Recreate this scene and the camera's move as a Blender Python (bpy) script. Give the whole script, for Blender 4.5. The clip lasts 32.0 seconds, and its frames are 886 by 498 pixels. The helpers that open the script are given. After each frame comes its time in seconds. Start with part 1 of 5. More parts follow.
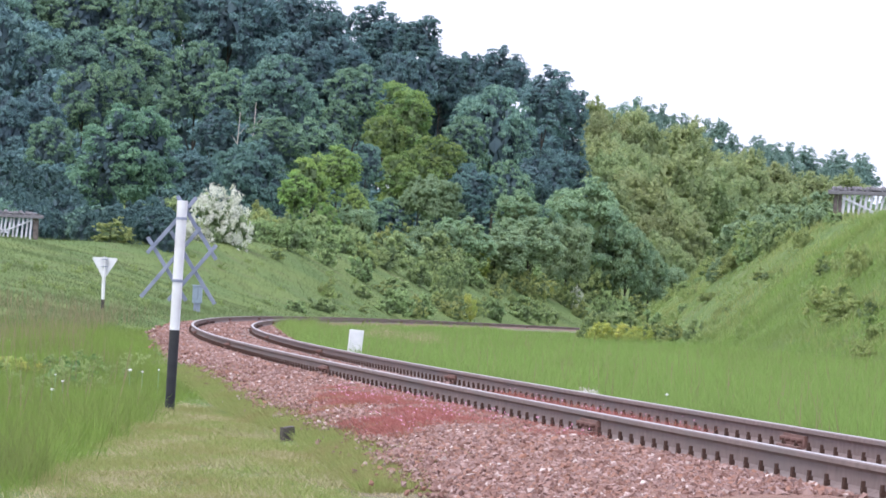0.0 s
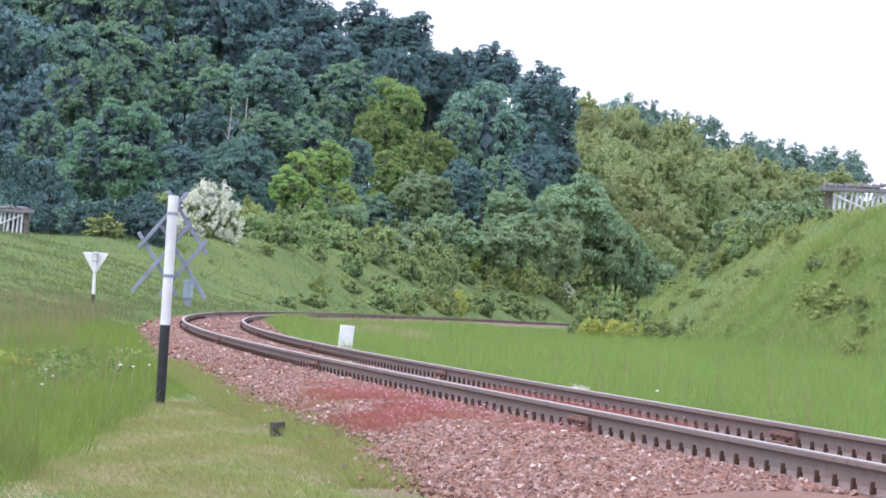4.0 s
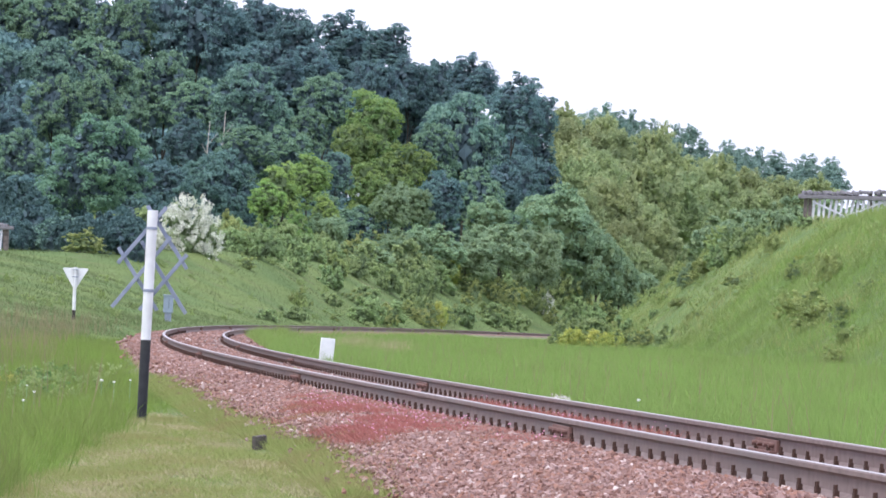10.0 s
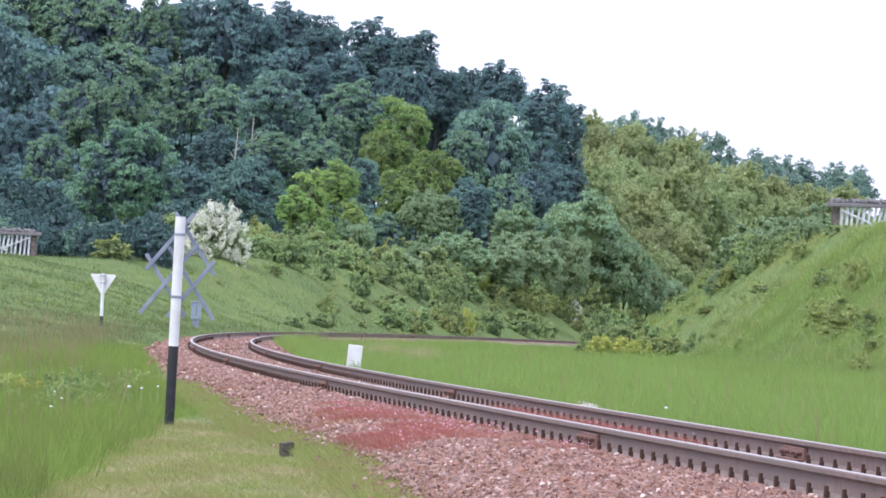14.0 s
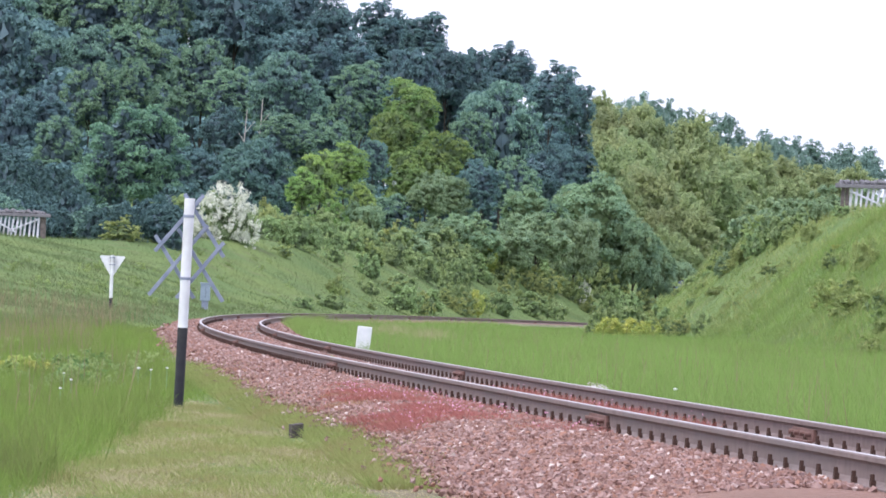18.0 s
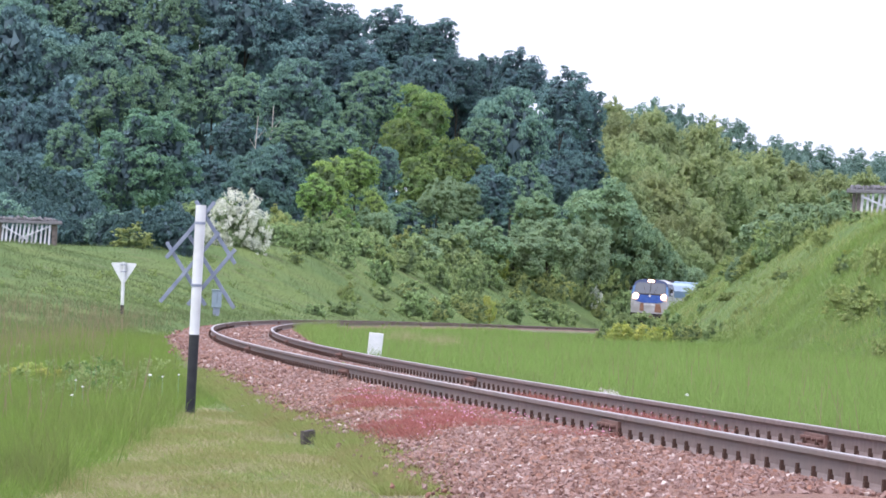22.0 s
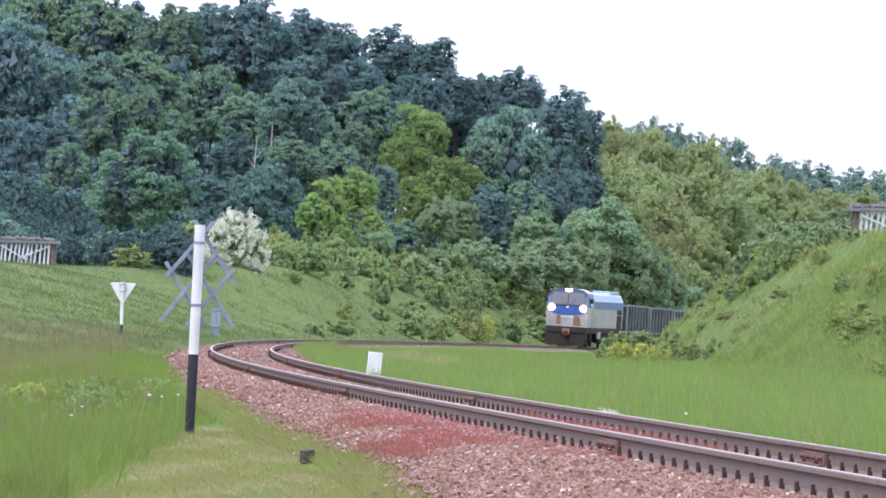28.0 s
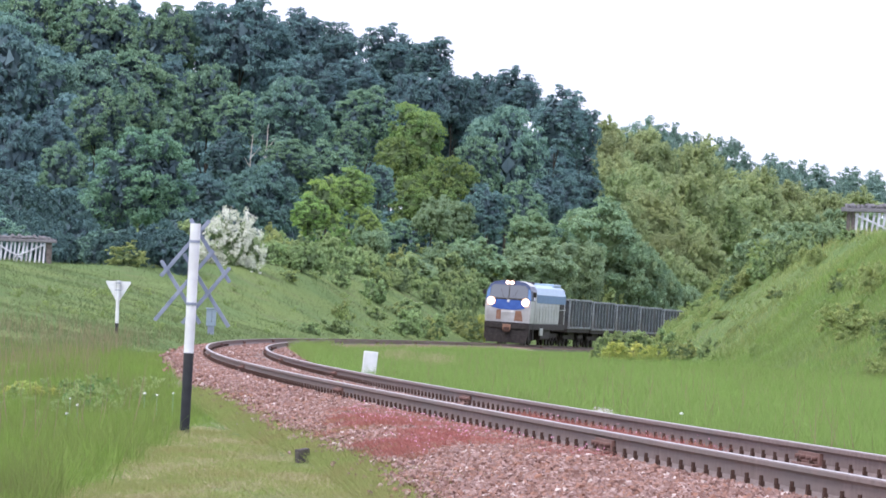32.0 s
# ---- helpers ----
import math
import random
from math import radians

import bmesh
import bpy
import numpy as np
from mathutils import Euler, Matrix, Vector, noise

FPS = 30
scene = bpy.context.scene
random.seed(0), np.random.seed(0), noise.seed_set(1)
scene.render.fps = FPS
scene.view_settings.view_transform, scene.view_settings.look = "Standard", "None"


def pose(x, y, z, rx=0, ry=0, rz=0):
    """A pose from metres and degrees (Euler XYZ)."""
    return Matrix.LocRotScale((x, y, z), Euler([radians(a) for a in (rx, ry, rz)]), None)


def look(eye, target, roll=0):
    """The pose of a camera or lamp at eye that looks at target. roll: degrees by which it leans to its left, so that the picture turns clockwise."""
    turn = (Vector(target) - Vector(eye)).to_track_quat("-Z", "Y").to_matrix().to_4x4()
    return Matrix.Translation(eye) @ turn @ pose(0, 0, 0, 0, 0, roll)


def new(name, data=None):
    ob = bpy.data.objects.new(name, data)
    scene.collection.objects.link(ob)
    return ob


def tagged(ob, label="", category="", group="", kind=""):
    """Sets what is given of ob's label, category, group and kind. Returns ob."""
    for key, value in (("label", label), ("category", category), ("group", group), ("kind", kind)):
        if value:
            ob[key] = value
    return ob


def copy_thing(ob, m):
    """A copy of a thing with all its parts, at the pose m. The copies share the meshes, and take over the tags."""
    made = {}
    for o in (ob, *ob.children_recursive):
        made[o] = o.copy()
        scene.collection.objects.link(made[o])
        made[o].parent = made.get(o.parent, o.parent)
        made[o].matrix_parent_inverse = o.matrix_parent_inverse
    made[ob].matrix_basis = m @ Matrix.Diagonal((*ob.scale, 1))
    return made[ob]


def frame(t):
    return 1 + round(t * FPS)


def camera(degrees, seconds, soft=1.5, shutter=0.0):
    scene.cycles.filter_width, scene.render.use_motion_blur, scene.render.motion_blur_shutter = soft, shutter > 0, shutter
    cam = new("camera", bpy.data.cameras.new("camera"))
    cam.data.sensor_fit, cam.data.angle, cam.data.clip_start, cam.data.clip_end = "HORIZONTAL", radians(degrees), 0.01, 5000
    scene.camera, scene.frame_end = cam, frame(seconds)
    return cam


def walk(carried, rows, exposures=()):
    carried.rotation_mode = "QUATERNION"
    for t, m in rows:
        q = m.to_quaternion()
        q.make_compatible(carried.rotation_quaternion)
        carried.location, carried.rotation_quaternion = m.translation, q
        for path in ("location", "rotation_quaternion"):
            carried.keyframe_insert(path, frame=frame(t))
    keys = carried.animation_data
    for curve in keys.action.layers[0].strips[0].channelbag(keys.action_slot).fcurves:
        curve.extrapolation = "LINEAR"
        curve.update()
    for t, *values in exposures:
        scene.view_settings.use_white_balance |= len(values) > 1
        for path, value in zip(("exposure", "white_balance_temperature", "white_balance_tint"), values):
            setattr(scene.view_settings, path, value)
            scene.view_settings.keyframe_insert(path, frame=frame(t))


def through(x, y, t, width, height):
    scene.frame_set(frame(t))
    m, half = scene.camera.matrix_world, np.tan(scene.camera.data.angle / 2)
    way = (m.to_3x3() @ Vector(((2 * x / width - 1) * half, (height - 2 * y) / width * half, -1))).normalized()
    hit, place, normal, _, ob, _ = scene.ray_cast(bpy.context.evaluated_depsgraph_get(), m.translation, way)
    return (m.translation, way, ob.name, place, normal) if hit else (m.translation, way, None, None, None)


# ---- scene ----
cam = camera(9.80, 32.0, soft=1.7)
# seconds, yaw, pitch, roll of a long lens that stands on one spot beside the line
ROWS = [
    (0.0, 0.0000, 0.4833, 2.813),
    (0.5, -0.0271, 0.5025, 2.778),
    (1.0, -0.0445, 0.4124, 2.826),
    (1.5, 0.0448, 0.3771, 3.021),
    (2.0, 0.0669, 0.3680, 2.943),
    (2.5, -0.0519, 0.4655, 2.920),
    (3.0, -0.0926, 0.4606, 2.859),
    (3.5, -0.0816, 0.4288, 3.000),
    (5.5, -0.2056, 0.5040, 2.766),
    (6.0, -0.1837, 0.4723, 2.762),
    (6.5, -0.1482, 0.4142, 2.781),
    (7.0, -0.1169, 0.4426, 2.857),
    (7.5, -0.1569, 0.4877, 2.769),
    (8.0, -0.1957, 0.5329, 2.741),
    (8.5, -0.2250, 0.5222, 2.751),
    (9.0, -0.2429, 0.5258, 2.814),
    (9.5, -0.2708, 0.5627, 2.598),
    (10.0, -0.3218, 0.5801, 2.325),
    (10.5, -0.3174, 0.5738, 2.375),
    (11.0, -0.2362, 0.5768, 2.394),
    (11.5, -0.2004, 0.5866, 2.336),
    (12.0, -0.1762, 0.6728, 2.435),
    (12.5, -0.1509, 0.6800, 2.515),
    (13.0, -0.0920, 0.6986, 2.602),
    (13.5, -0.0485, 0.6006, 2.601),
    (14.0, -0.0107, 0.6453, 2.467),
    (14.5, -0.0926, 0.6303, 2.281),
    (15.0, -0.1161, 0.5126, 2.165),
    (15.5, -0.0483, 0.4083, 2.321),
    (17.5, 0.0236, 0.3537, 2.364),
    (18.0, 0.0820, 0.4357, 2.430),
    (18.5, 0.1211, 0.5511, 2.273),
    (19.0, 0.1492, 0.5974, 2.299),
    (19.5, 0.1786, 0.4972, 2.351),
    (20.0, 0.2772, 0.4989, 2.401),
    (20.5, 0.3273, 0.4911, 2.351),
    (21.0, 0.2926, 0.5274, 2.234),
    (21.5, 0.2015, 0.4945, 2.237),
    (22.0, 0.2098, 0.4998, 2.295),
    (22.5, 0.2335, 0.5244, 2.333),
    (23.0, 0.1966, 0.5794, 2.173),
    (23.5, 0.1026, 0.5960, 2.237),
    (24.0, 0.0952, 0.5921, 2.173),
    (24.5, 0.1908, 0.5894, 2.172),
    (25.0, 0.2171, 0.6647, 2.144),
    (25.5, 0.1531, 0.7715, 1.931),
    (27.5, 0.2643, 0.7272, 2.204),
    (28.0, 0.2080, 0.7136, 2.194),
    (28.5, 0.2146, 0.6870, 2.267),
    (29.0, 0.1961, 0.6551, 2.316),
    (29.5, 0.1489, 0.7153, 2.313),
    (30.0, 0.0460, 0.8432, 2.306),
    (30.5, -0.0245, 0.7332, 2.217),
    (31.0, 0.0398, 0.6619, 2.358),
    (31.5, 0.1077, 0.6681, 2.310),
    (32.0, 0.1582, 0.7071, 2.322),
]
walk(cam, [(t, pose(0, 0, 1.7, 90 + pitch, 0, yaw) @ pose(0, 0, 0, 0, 0, roll)) for t, yaw, pitch, roll in ROWS])

# ---- light: bright overcast sky, weak broad sun from behind the camera's left ----
world = bpy.data.worlds.new("overcast")
scene.world = world
world.use_nodes = True
_nt = world.node_tree
_bg = _nt.nodes["Background"]
_sky = _nt.nodes.new("ShaderNodeTexSky")
_sky.sky_type = "NISHITA"
_sky.sun_disc = False
_sky.sun_elevation = radians(59)
_sky.sun_rotation = radians(230)
_sky.air_density, _sky.dust_density, _sky.ozone_density = 1.0, 3.0, 1.0
_cloud = _nt.nodes.new("ShaderNodeMix")
_cloud.data_type = "RGBA"
_cloud.inputs[0].default_value = 0.80
_cloud.inputs[7].default_value = (10.7, 11.1, 14.3, 1)
_nt.links.new(_sky.outputs[0], _cloud.inputs[6])
# an overcast sky is brightest overhead
_co = _nt.nodes.new("ShaderNodeTexCoord")
_up = _nt.nodes.new("ShaderNodeSeparateXYZ")
_lift = _nt.nodes.new("ShaderNodeMapRange")
_lift.inputs[3].default_value, _lift.inputs[4].default_value = 0.75, 1.22
_gain = _nt.nodes.new("ShaderNodeVectorMath")
_gain.operation = "SCALE"
_nt.links.new(_co.outputs["Generated"], _up.inputs[0])
_nt.links.new(_up.outputs[2], _lift.inputs[0])
_nt.links.new(_cloud.outputs[2], _gain.inputs[0])
_nt.links.new(_lift.outputs[0], _gain.inputs["Scale"])
_nt.links.new(_gain.outputs[0], _bg.inputs[0])
_bg.inputs[1].default_value = 0.125
sun = new("sun", bpy.data.lights.new("sun", "SUN"))
sun.data.energy, sun.data.angle, sun.data.color = 1.7, radians(16), (1.0, 0.96, 0.92)
sun.matrix_world = look((-70, -55, 150), (0, 0, 0))
scene.view_settings.exposure = 0.46

# ---- the line of the railway: chainage every metre, gentle right-hand curve ----
EYE = 1.7
BEND_AT = [0, 80, 160, 240, 320, 400, 640]
BEND = [-0.000016, 0.000797, 0.000756, 0.000886, 0.000753, 0.000627, 0.000484]
CH = np.arange(-80.0, 1001.0, 1.0)
_bend = np.where(CH < 0, 0.0, np.interp(CH, BEND_AT, BEND))
_turn = np.cumsum(_bend)
_turn = _turn - np.interp(0, CH, _turn) - 0.11416
_east, _north = np.cumsum(np.sin(_turn)), np.cumsum(np.cos(_turn))
TX = _east - np.interp(0, CH, _east) + 5.687
TY = _north - np.interp(0, CH, _north) + 7.121
TA = _turn
_c = np.clip(CH, 0, 640)
TZ = EYE - 0.7945 - 0.00257 * _c + 0.0739e-5 * _c ** 2 - 0.845e-8 * _c ** 3
CANT = 0.0212


def along(s, d=0.0, up=0.0):
    """A place by chainage, metres right of the centre line and metres above the rail heads."""
    a = float(np.interp(s, CH, TA))
    return Vector((float(np.interp(s, CH, TX)) + d * math.cos(a), float(np.interp(s, CH, TY)) - d * math.sin(a), float(np.interp(s, CH, TZ)) + up))


def smooth(v, a, b):
    t = np.clip((v - a) / (b - a), 0, 1)
    return t * t * (3 - 2 * t)


def ramp(v, a, b):
    return np.clip((v - a) / (b - a), 0, 1)


def aside(x, y):
    """Chainage, distance to the right of the line, and level of the rails beside a place."""
    s = np.interp(y, TY, CH)
    a = np.interp(s, CH, TA)
    return s, (x - np.interp(s, CH, TX)) * np.cos(a), np.interp(s, CH, TZ)


def wobble(x, y, size, seed=0.0):
    return (np.sin(x / size + 1.7 * seed) * np.cos(y / size * 0.83 + seed) + 0.5 * np.sin(2.3 * x / size + y / size * 1.9 + seed)) / 1.5


def ground(x, y):
    """Height of the earth: ballast bench, meadow, cutting slopes on both sides, wooded hill."""
    x, y = np.asarray(x, float), np.asarray(y, float)
    s, d, zr = aside(x, y)
    left, right = np.maximum(-d, 0), np.maximum(d, 0)
    lift = smooth(y, 110, 190)
    h = -0.24 - 0.20 * smooth(left, 1.5, 2.9) - 0.22 * smooth(left, 3.0, 6.5) * (1 - lift) + 0.35 * lift * smooth(left, 2.6, 4.5)
    h = h - 0.28 * smooth(right, 1.4, 2.3)
    crest = 20 - 7 * smooth(y, 285, 335)
    rise = smooth(y, 130, 270)
    h = h + (4.0 + 0.5 * smooth(y, 290, 340)) * rise * (0.55 * ramp(left, 4, crest) + 0.45 * smooth(left, 4, crest))
    steep = 0.28 * (0.42 + 0.58 * smooth(x, -42, -4)) * (1 - 0.3 * smooth(x, 30, 80))
    h = h + rise * (0.04 * np.clip(left - crest, 0, 14) + steep * np.clip(left - crest - 12, 0, 95) + 0.06 * np.maximum(left - crest - 107, 0))
    h = h - 0.55 * rise * smooth(-x, 15, 23)
    foot = 9 + 0.058 * np.clip(350 - y, 0, 400)
    top = smooth(y, 60, 200)
    h = h + 6.0 * top * (0.6 * ramp(right, foot, foot + 7.9) + 0.4 * smooth(right, foot, foot + 7.9)) + 0.03 * np.clip(right - foot - 7.9, 0, 60) * top
    rough = smooth(np.abs(d), 3, 8)
    h = h + rough * (0.10 * wobble(x, y, 3.1, 1.0) + 0.05 * wobble(x, y, 1.3, 2.0)) + rise * rough * 0.10 * wobble(x, y, 7.0, 3.0)
    return zr + h
# ---- end of the line ----



# ---- materials ----
def shader(name, rough=0.8, metal=0.0):
    m = bpy.data.materials.new(name)
    m.use_nodes = True
    b = m.node_tree.nodes["Principled BSDF"]
    b.inputs["Roughness"].default_value = rough
    b.inputs["Metallic"].default_value = metal
    b.inputs["Specular IOR Level"].default_value = 0.3
    return m, m.node_tree, b


def noisy(nt, scale, detail=4.0, stretch=(1, 1, 1), coords="Object"):
    tc = nt.nodes.new("ShaderNodeTexCoord")
    mp = nt.nodes.new("ShaderNodeMapping")
    mp.inputs["Scale"].default_value = stretch
    nz = nt.nodes.new("ShaderNodeTexNoise")
    nz.inputs["Scale"].default_value, nz.inputs["Detail"].default_value = scale, detail
    nt.links.new(tc.outputs[coords], mp.inputs[0])
    nt.links.new(mp.outputs[0], nz.inputs["Vector"])
    return nz.outputs["Fac"]


def mixed(nt, fac, a, b, lo=0.35, hi=0.65):
    """Two colours (or sockets) blended by a noise between lo and hi."""
    r = nt.nodes.new("ShaderNodeMapRange")
    r.inputs[1].default_value, r.inputs[2].default_value = lo, hi
    nt.links.new(fac, r.inputs[0])
    mx = nt.nodes.new("ShaderNodeMix")
    mx.data_type = "RGBA"
    nt.links.new(r.outputs[0], mx.inputs[0])
    for i, c in ((6, a), (7, b)):
        if isinstance(c, tuple):
            mx.inputs[i].default_value = (*c, 1)
        else:
            nt.links.new(c, mx.inputs[i])
    return mx.outputs[2]


def bumpy(nt, b, fac, strength, distance):
    bp = nt.nodes.new("ShaderNodeBump")
    bp.inputs["Strength"].default_value, bp.inputs["Distance"].default_value = strength, distance
    nt.links.new(fac, bp.inputs["Height"])
    nt.links.new(bp.outputs[0], b.inputs["Normal"])


def surface(name, c1, c2, scale, rough=0.8, metal=0.0, c3=None, scale2=1.0, bump=0.3, depth=0.01, stretch=(1, 1, 1)):
    """A worn surface: grain of two colours, larger patches of a third, fine relief."""
    m, nt, b = shader(name, rough, metal)
    grain = noisy(nt, scale, 6.0, stretch)
    col = mixed(nt, grain, c1, c2, 0.3, 0.7)
    if c3:
        col = mixed(nt, noisy(nt, scale2, 3.0), col, c3, 0.48, 0.68)
    nt.links.new(col, b.inputs["Base Color"])
    bumpy(nt, b, grain, bump, depth)
    return m


def foliage(name, c1, c2, c3, through=0.25, vary=True, patch=2.2):
    """Leaves: colour by leaf and by plant, a little light through them."""
    m, nt, b = shader(name, 0.7)
    b.inputs["Specular IOR Level"].default_value = 0.08
    geo = nt.nodes.new("ShaderNodeNewGeometry")
    info = nt.nodes.new("ShaderNodeObjectInfo")
    spread = 0.16 if vary else 0.0
    col = mixed(nt, geo.outputs["Random Per Island"], tuple(v * (1 - spread) for v in c1), tuple(v * (1 + spread) for v in c2), 0.0, 1.0)
    col = mixed(nt, noisy(nt, patch, 2.0), col, c3, 0.40, 0.75)
    hsv = nt.nodes.new("ShaderNodeHueSaturation")
    rng = nt.nodes.new("ShaderNodeMapRange")
    rng.inputs[3].default_value, rng.inputs[4].default_value = (0.84, 1.14) if vary else (1.0, 1.0)
    nt.links.new(info.outputs["Random"], rng.inputs[0])
    nt.links.new(rng.outputs[0], hsv.inputs["Value"])
    hue = nt.nodes.new("ShaderNodeMath")
    hue.operation = "MULTIPLY"
    hue.inputs[1].default_value = 7.31
    frac = nt.nodes.new("ShaderNodeMath")
    frac.operation = "FRACT"
    shift = nt.nodes.new("ShaderNodeMapRange")
    shift.inputs[3].default_value, shift.inputs[4].default_value = (0.482, 0.512) if vary else (0.5, 0.5)
    nt.links.new(info.outputs["Random"], hue.inputs[0])
    nt.links.new(hue.outputs[0], frac.inputs[0])
    nt.links.new(frac.outputs[0], shift.inputs[0])
    nt.links.new(shift.outputs[0], hsv.inputs["Hue"])
    nt.links.new(col, hsv.inputs["Color"])
    nt.links.new(hsv.outputs[0], b.inputs["Base Color"])
    tr = nt.nodes.new("ShaderNodeBsdfTranslucent")
    nt.links.new(hsv.outputs[0], tr.inputs[0])
    mx = nt.nodes.new("ShaderNodeMixShader")
    mx.inputs[0].default_value = through
    nt.links.new(b.outputs[0], mx.inputs[1])
    nt.links.new(tr.outputs[0], mx.inputs[2])
    nt.links.new(mx.outputs[0], nt.nodes["Material Output"].inputs[0])
    return m


def lamp_glow(name, colour, strength):
    m, nt, b = shader(name, 0.4)
    b.inputs["Base Color"].default_value = (*colour, 1)
    b.inputs["Emission Color"].default_value = (*colour, 1)
    b.inputs["Emission Strength"].default_value = strength
    return m


# the next two greens have the hillside's bluish haze mixed into their colour
LEAF_DARK_HAZE = foliage("leaf_dark_haze", (0.118, 0.206, 0.216), (0.174, 0.284, 0.266), (0.104, 0.187, 0.206), 0.25)
LEAF_WOOD_HAZE = foliage("leaf_wood_haze", (0.158, 0.272, 0.226), (0.226, 0.360, 0.272), (0.134, 0.242, 0.218), 0.25)
LEAF_MID = foliage("leaf_mid", (0.245, 0.360, 0.215), (0.315, 0.432, 0.240), (0.212, 0.326, 0.212), 0.3)
LEAF_GREEN = foliage("leaf_green", (0.168, 0.278, 0.188), (0.230, 0.354, 0.216), (0.142, 0.246, 0.186), 0.25)
LEAF_LIGHT = foliage("leaf_light", (0.265, 0.400, 0.128), (0.330, 0.475, 0.160), (0.200, 0.330, 0.128), 0.35)
LEAF_YELLOW = foliage("leaf_yellow", (0.205, 0.295, 0.105), (0.268, 0.352, 0.122), (0.158, 0.264, 0.112), 0.3)
# olive leaves, lightened in colour for the haze over the far hillside
LEAF_OLIVE = foliage("leaf_olive", (0.325, 0.392, 0.195), (0.372, 0.438, 0.215), (0.292, 0.372, 0.205), 0.45)
LEAF_HERB = foliage("leaf_herb", (0.150, 0.255, 0.092), (0.215, 0.335, 0.122), (0.125, 0.225, 0.090), 0.35)
LEAF_MAPLE = foliage("leaf_maple", (0.152, 0.278, 0.190), (0.226, 0.376, 0.232), (0.132, 0.248, 0.186), 0.25, vary=False)
LEAF_DUSKY = foliage("leaf_dusky", (0.118, 0.212, 0.192), (0.170, 0.286, 0.232), (0.104, 0.190, 0.186), 0.25, vary=False)
# shrub leaves darkened in colour to carry the shade under the trees
LEAF_SHRUB_SHADE = foliage("leaf_shrub_shade", (0.072, 0.130, 0.132), (0.112, 0.188, 0.172), (0.062, 0.116, 0.126), 0.25)
# distance haze painted into the ridge leaves: paler and bluer
LEAF_RIDGE_HAZE = foliage("leaf_ridge_haze", (0.190, 0.290, 0.250), (0.245, 0.355, 0.290), (0.175, 0.272, 0.245), 0.3)
LEAF_BRIGHT = foliage("leaf_bright", (0.40, 0.46, 0.135), (0.54, 0.57, 0.17), (0.25, 0.36, 0.13), 0.4, patch=3.5)
LEAF_BUSH = foliage("leaf_bush", (0.275, 0.372, 0.170), (0.350, 0.450, 0.200), (0.235, 0.335, 0.172), 0.35)
LEAF_WEED = foliage("leaf_weed", (0.30, 0.39, 0.155), (0.38, 0.46, 0.19), (0.26, 0.34, 0.14), 0.5, vary=False, patch=0.35)
LEAF_SCRUB = foliage("leaf_scrub", (0.305, 0.375, 0.150), (0.385, 0.445, 0.180), (0.265, 0.340, 0.152), 0.4)
STALK = foliage("dry_stalk", (0.27, 0.20, 0.13), (0.33, 0.26, 0.17), (0.24, 0.22, 0.12), 0.3, vary=False, patch=0.35)
BLOSSOM = foliage("blossom", (0.74, 0.75, 0.66), (0.88, 0.88, 0.83), (0.50, 0.55, 0.38), 0.4, vary=False, patch=5.0)
BARK = surface("bark", (0.045, 0.040, 0.034), (0.085, 0.075, 0.062), 9, 0.95, bump=0.6)
# core colours darker than the leaves: shade inside the crowns, put into colour
CORE_SHADE = surface("crown_core_shade", (0.074, 0.116, 0.140), (0.115, 0.170, 0.184), 3, 0.95)
INNER_SHADE = surface("inner_leaf_shade", (0.130, 0.185, 0.090), (0.185, 0.250, 0.120), 4, 0.95)
PALE_BARK = surface("pale_bark", (0.34, 0.32, 0.30), (0.48, 0.45, 0.42), 6, 0.9)
GRASS = foliage("grass_blades", (0.190, 0.300, 0.078), (0.285, 0.412, 0.120), (0.200, 0.258, 0.085), 0.4, vary=False, patch=0.30)
GRASS_SLOPE = foliage("slope_grass_blades", (0.205, 0.305, 0.098), (0.268, 0.378, 0.122), (0.205, 0.262, 0.098), 0.4, vary=False, patch=0.30)
GRASS_ROUGH = foliage("rough_slope_blades", (0.270, 0.345, 0.125), (0.370, 0.430, 0.160), (0.330, 0.315, 0.140), 0.4, vary=False, patch=0.5)
# slope grass again, darkened in colour for the slope turned from the light
GRASS_OUTER_SHADE = foliage("outer_slope_shade_blades", (0.116, 0.170, 0.068), (0.152, 0.212, 0.088), (0.152, 0.164, 0.086), 0.4, vary=False, patch=0.30)
GRASS_TALL = foliage("tall_grass_blades", (0.162, 0.252, 0.056), (0.258, 0.362, 0.090), (0.178, 0.190, 0.074), 0.4, vary=False, patch=0.6)
MOWN = foliage("mown_blades", (0.225, 0.280, 0.086), (0.320, 0.372, 0.130), (0.315, 0.272, 0.125), 0.4, vary=False, patch=1.6)
STRAW = foliage("straw", (0.38, 0.33, 0.19), (0.50, 0.43, 0.27), (0.32, 0.31, 0.16), 0.3, vary=False, patch=0.35)
RED_PLANT = foliage("red_plant", (0.31, 0.105, 0.095), (0.46, 0.19, 0.165), (0.33, 0.15, 0.11), 0.3, vary=False, patch=0.8)
BROWN_PLANT = foliage("brown_plant", (0.30, 0.19, 0.10), (0.40, 0.27, 0.14), (0.26, 0.22, 0.09), 0.3, vary=False, patch=0.35)
PINK = foliage("pink_flower", (0.62, 0.28, 0.42), (0.75, 0.42, 0.55), (0.55, 0.25, 0.35), 0.3, vary=False, patch=0.35)
WHITE_PETAL = foliage("white_petal", (0.75, 0.75, 0.72), (0.85, 0.85, 0.82), (0.7, 0.7, 0.66), 0.2, vary=False, patch=0.35)


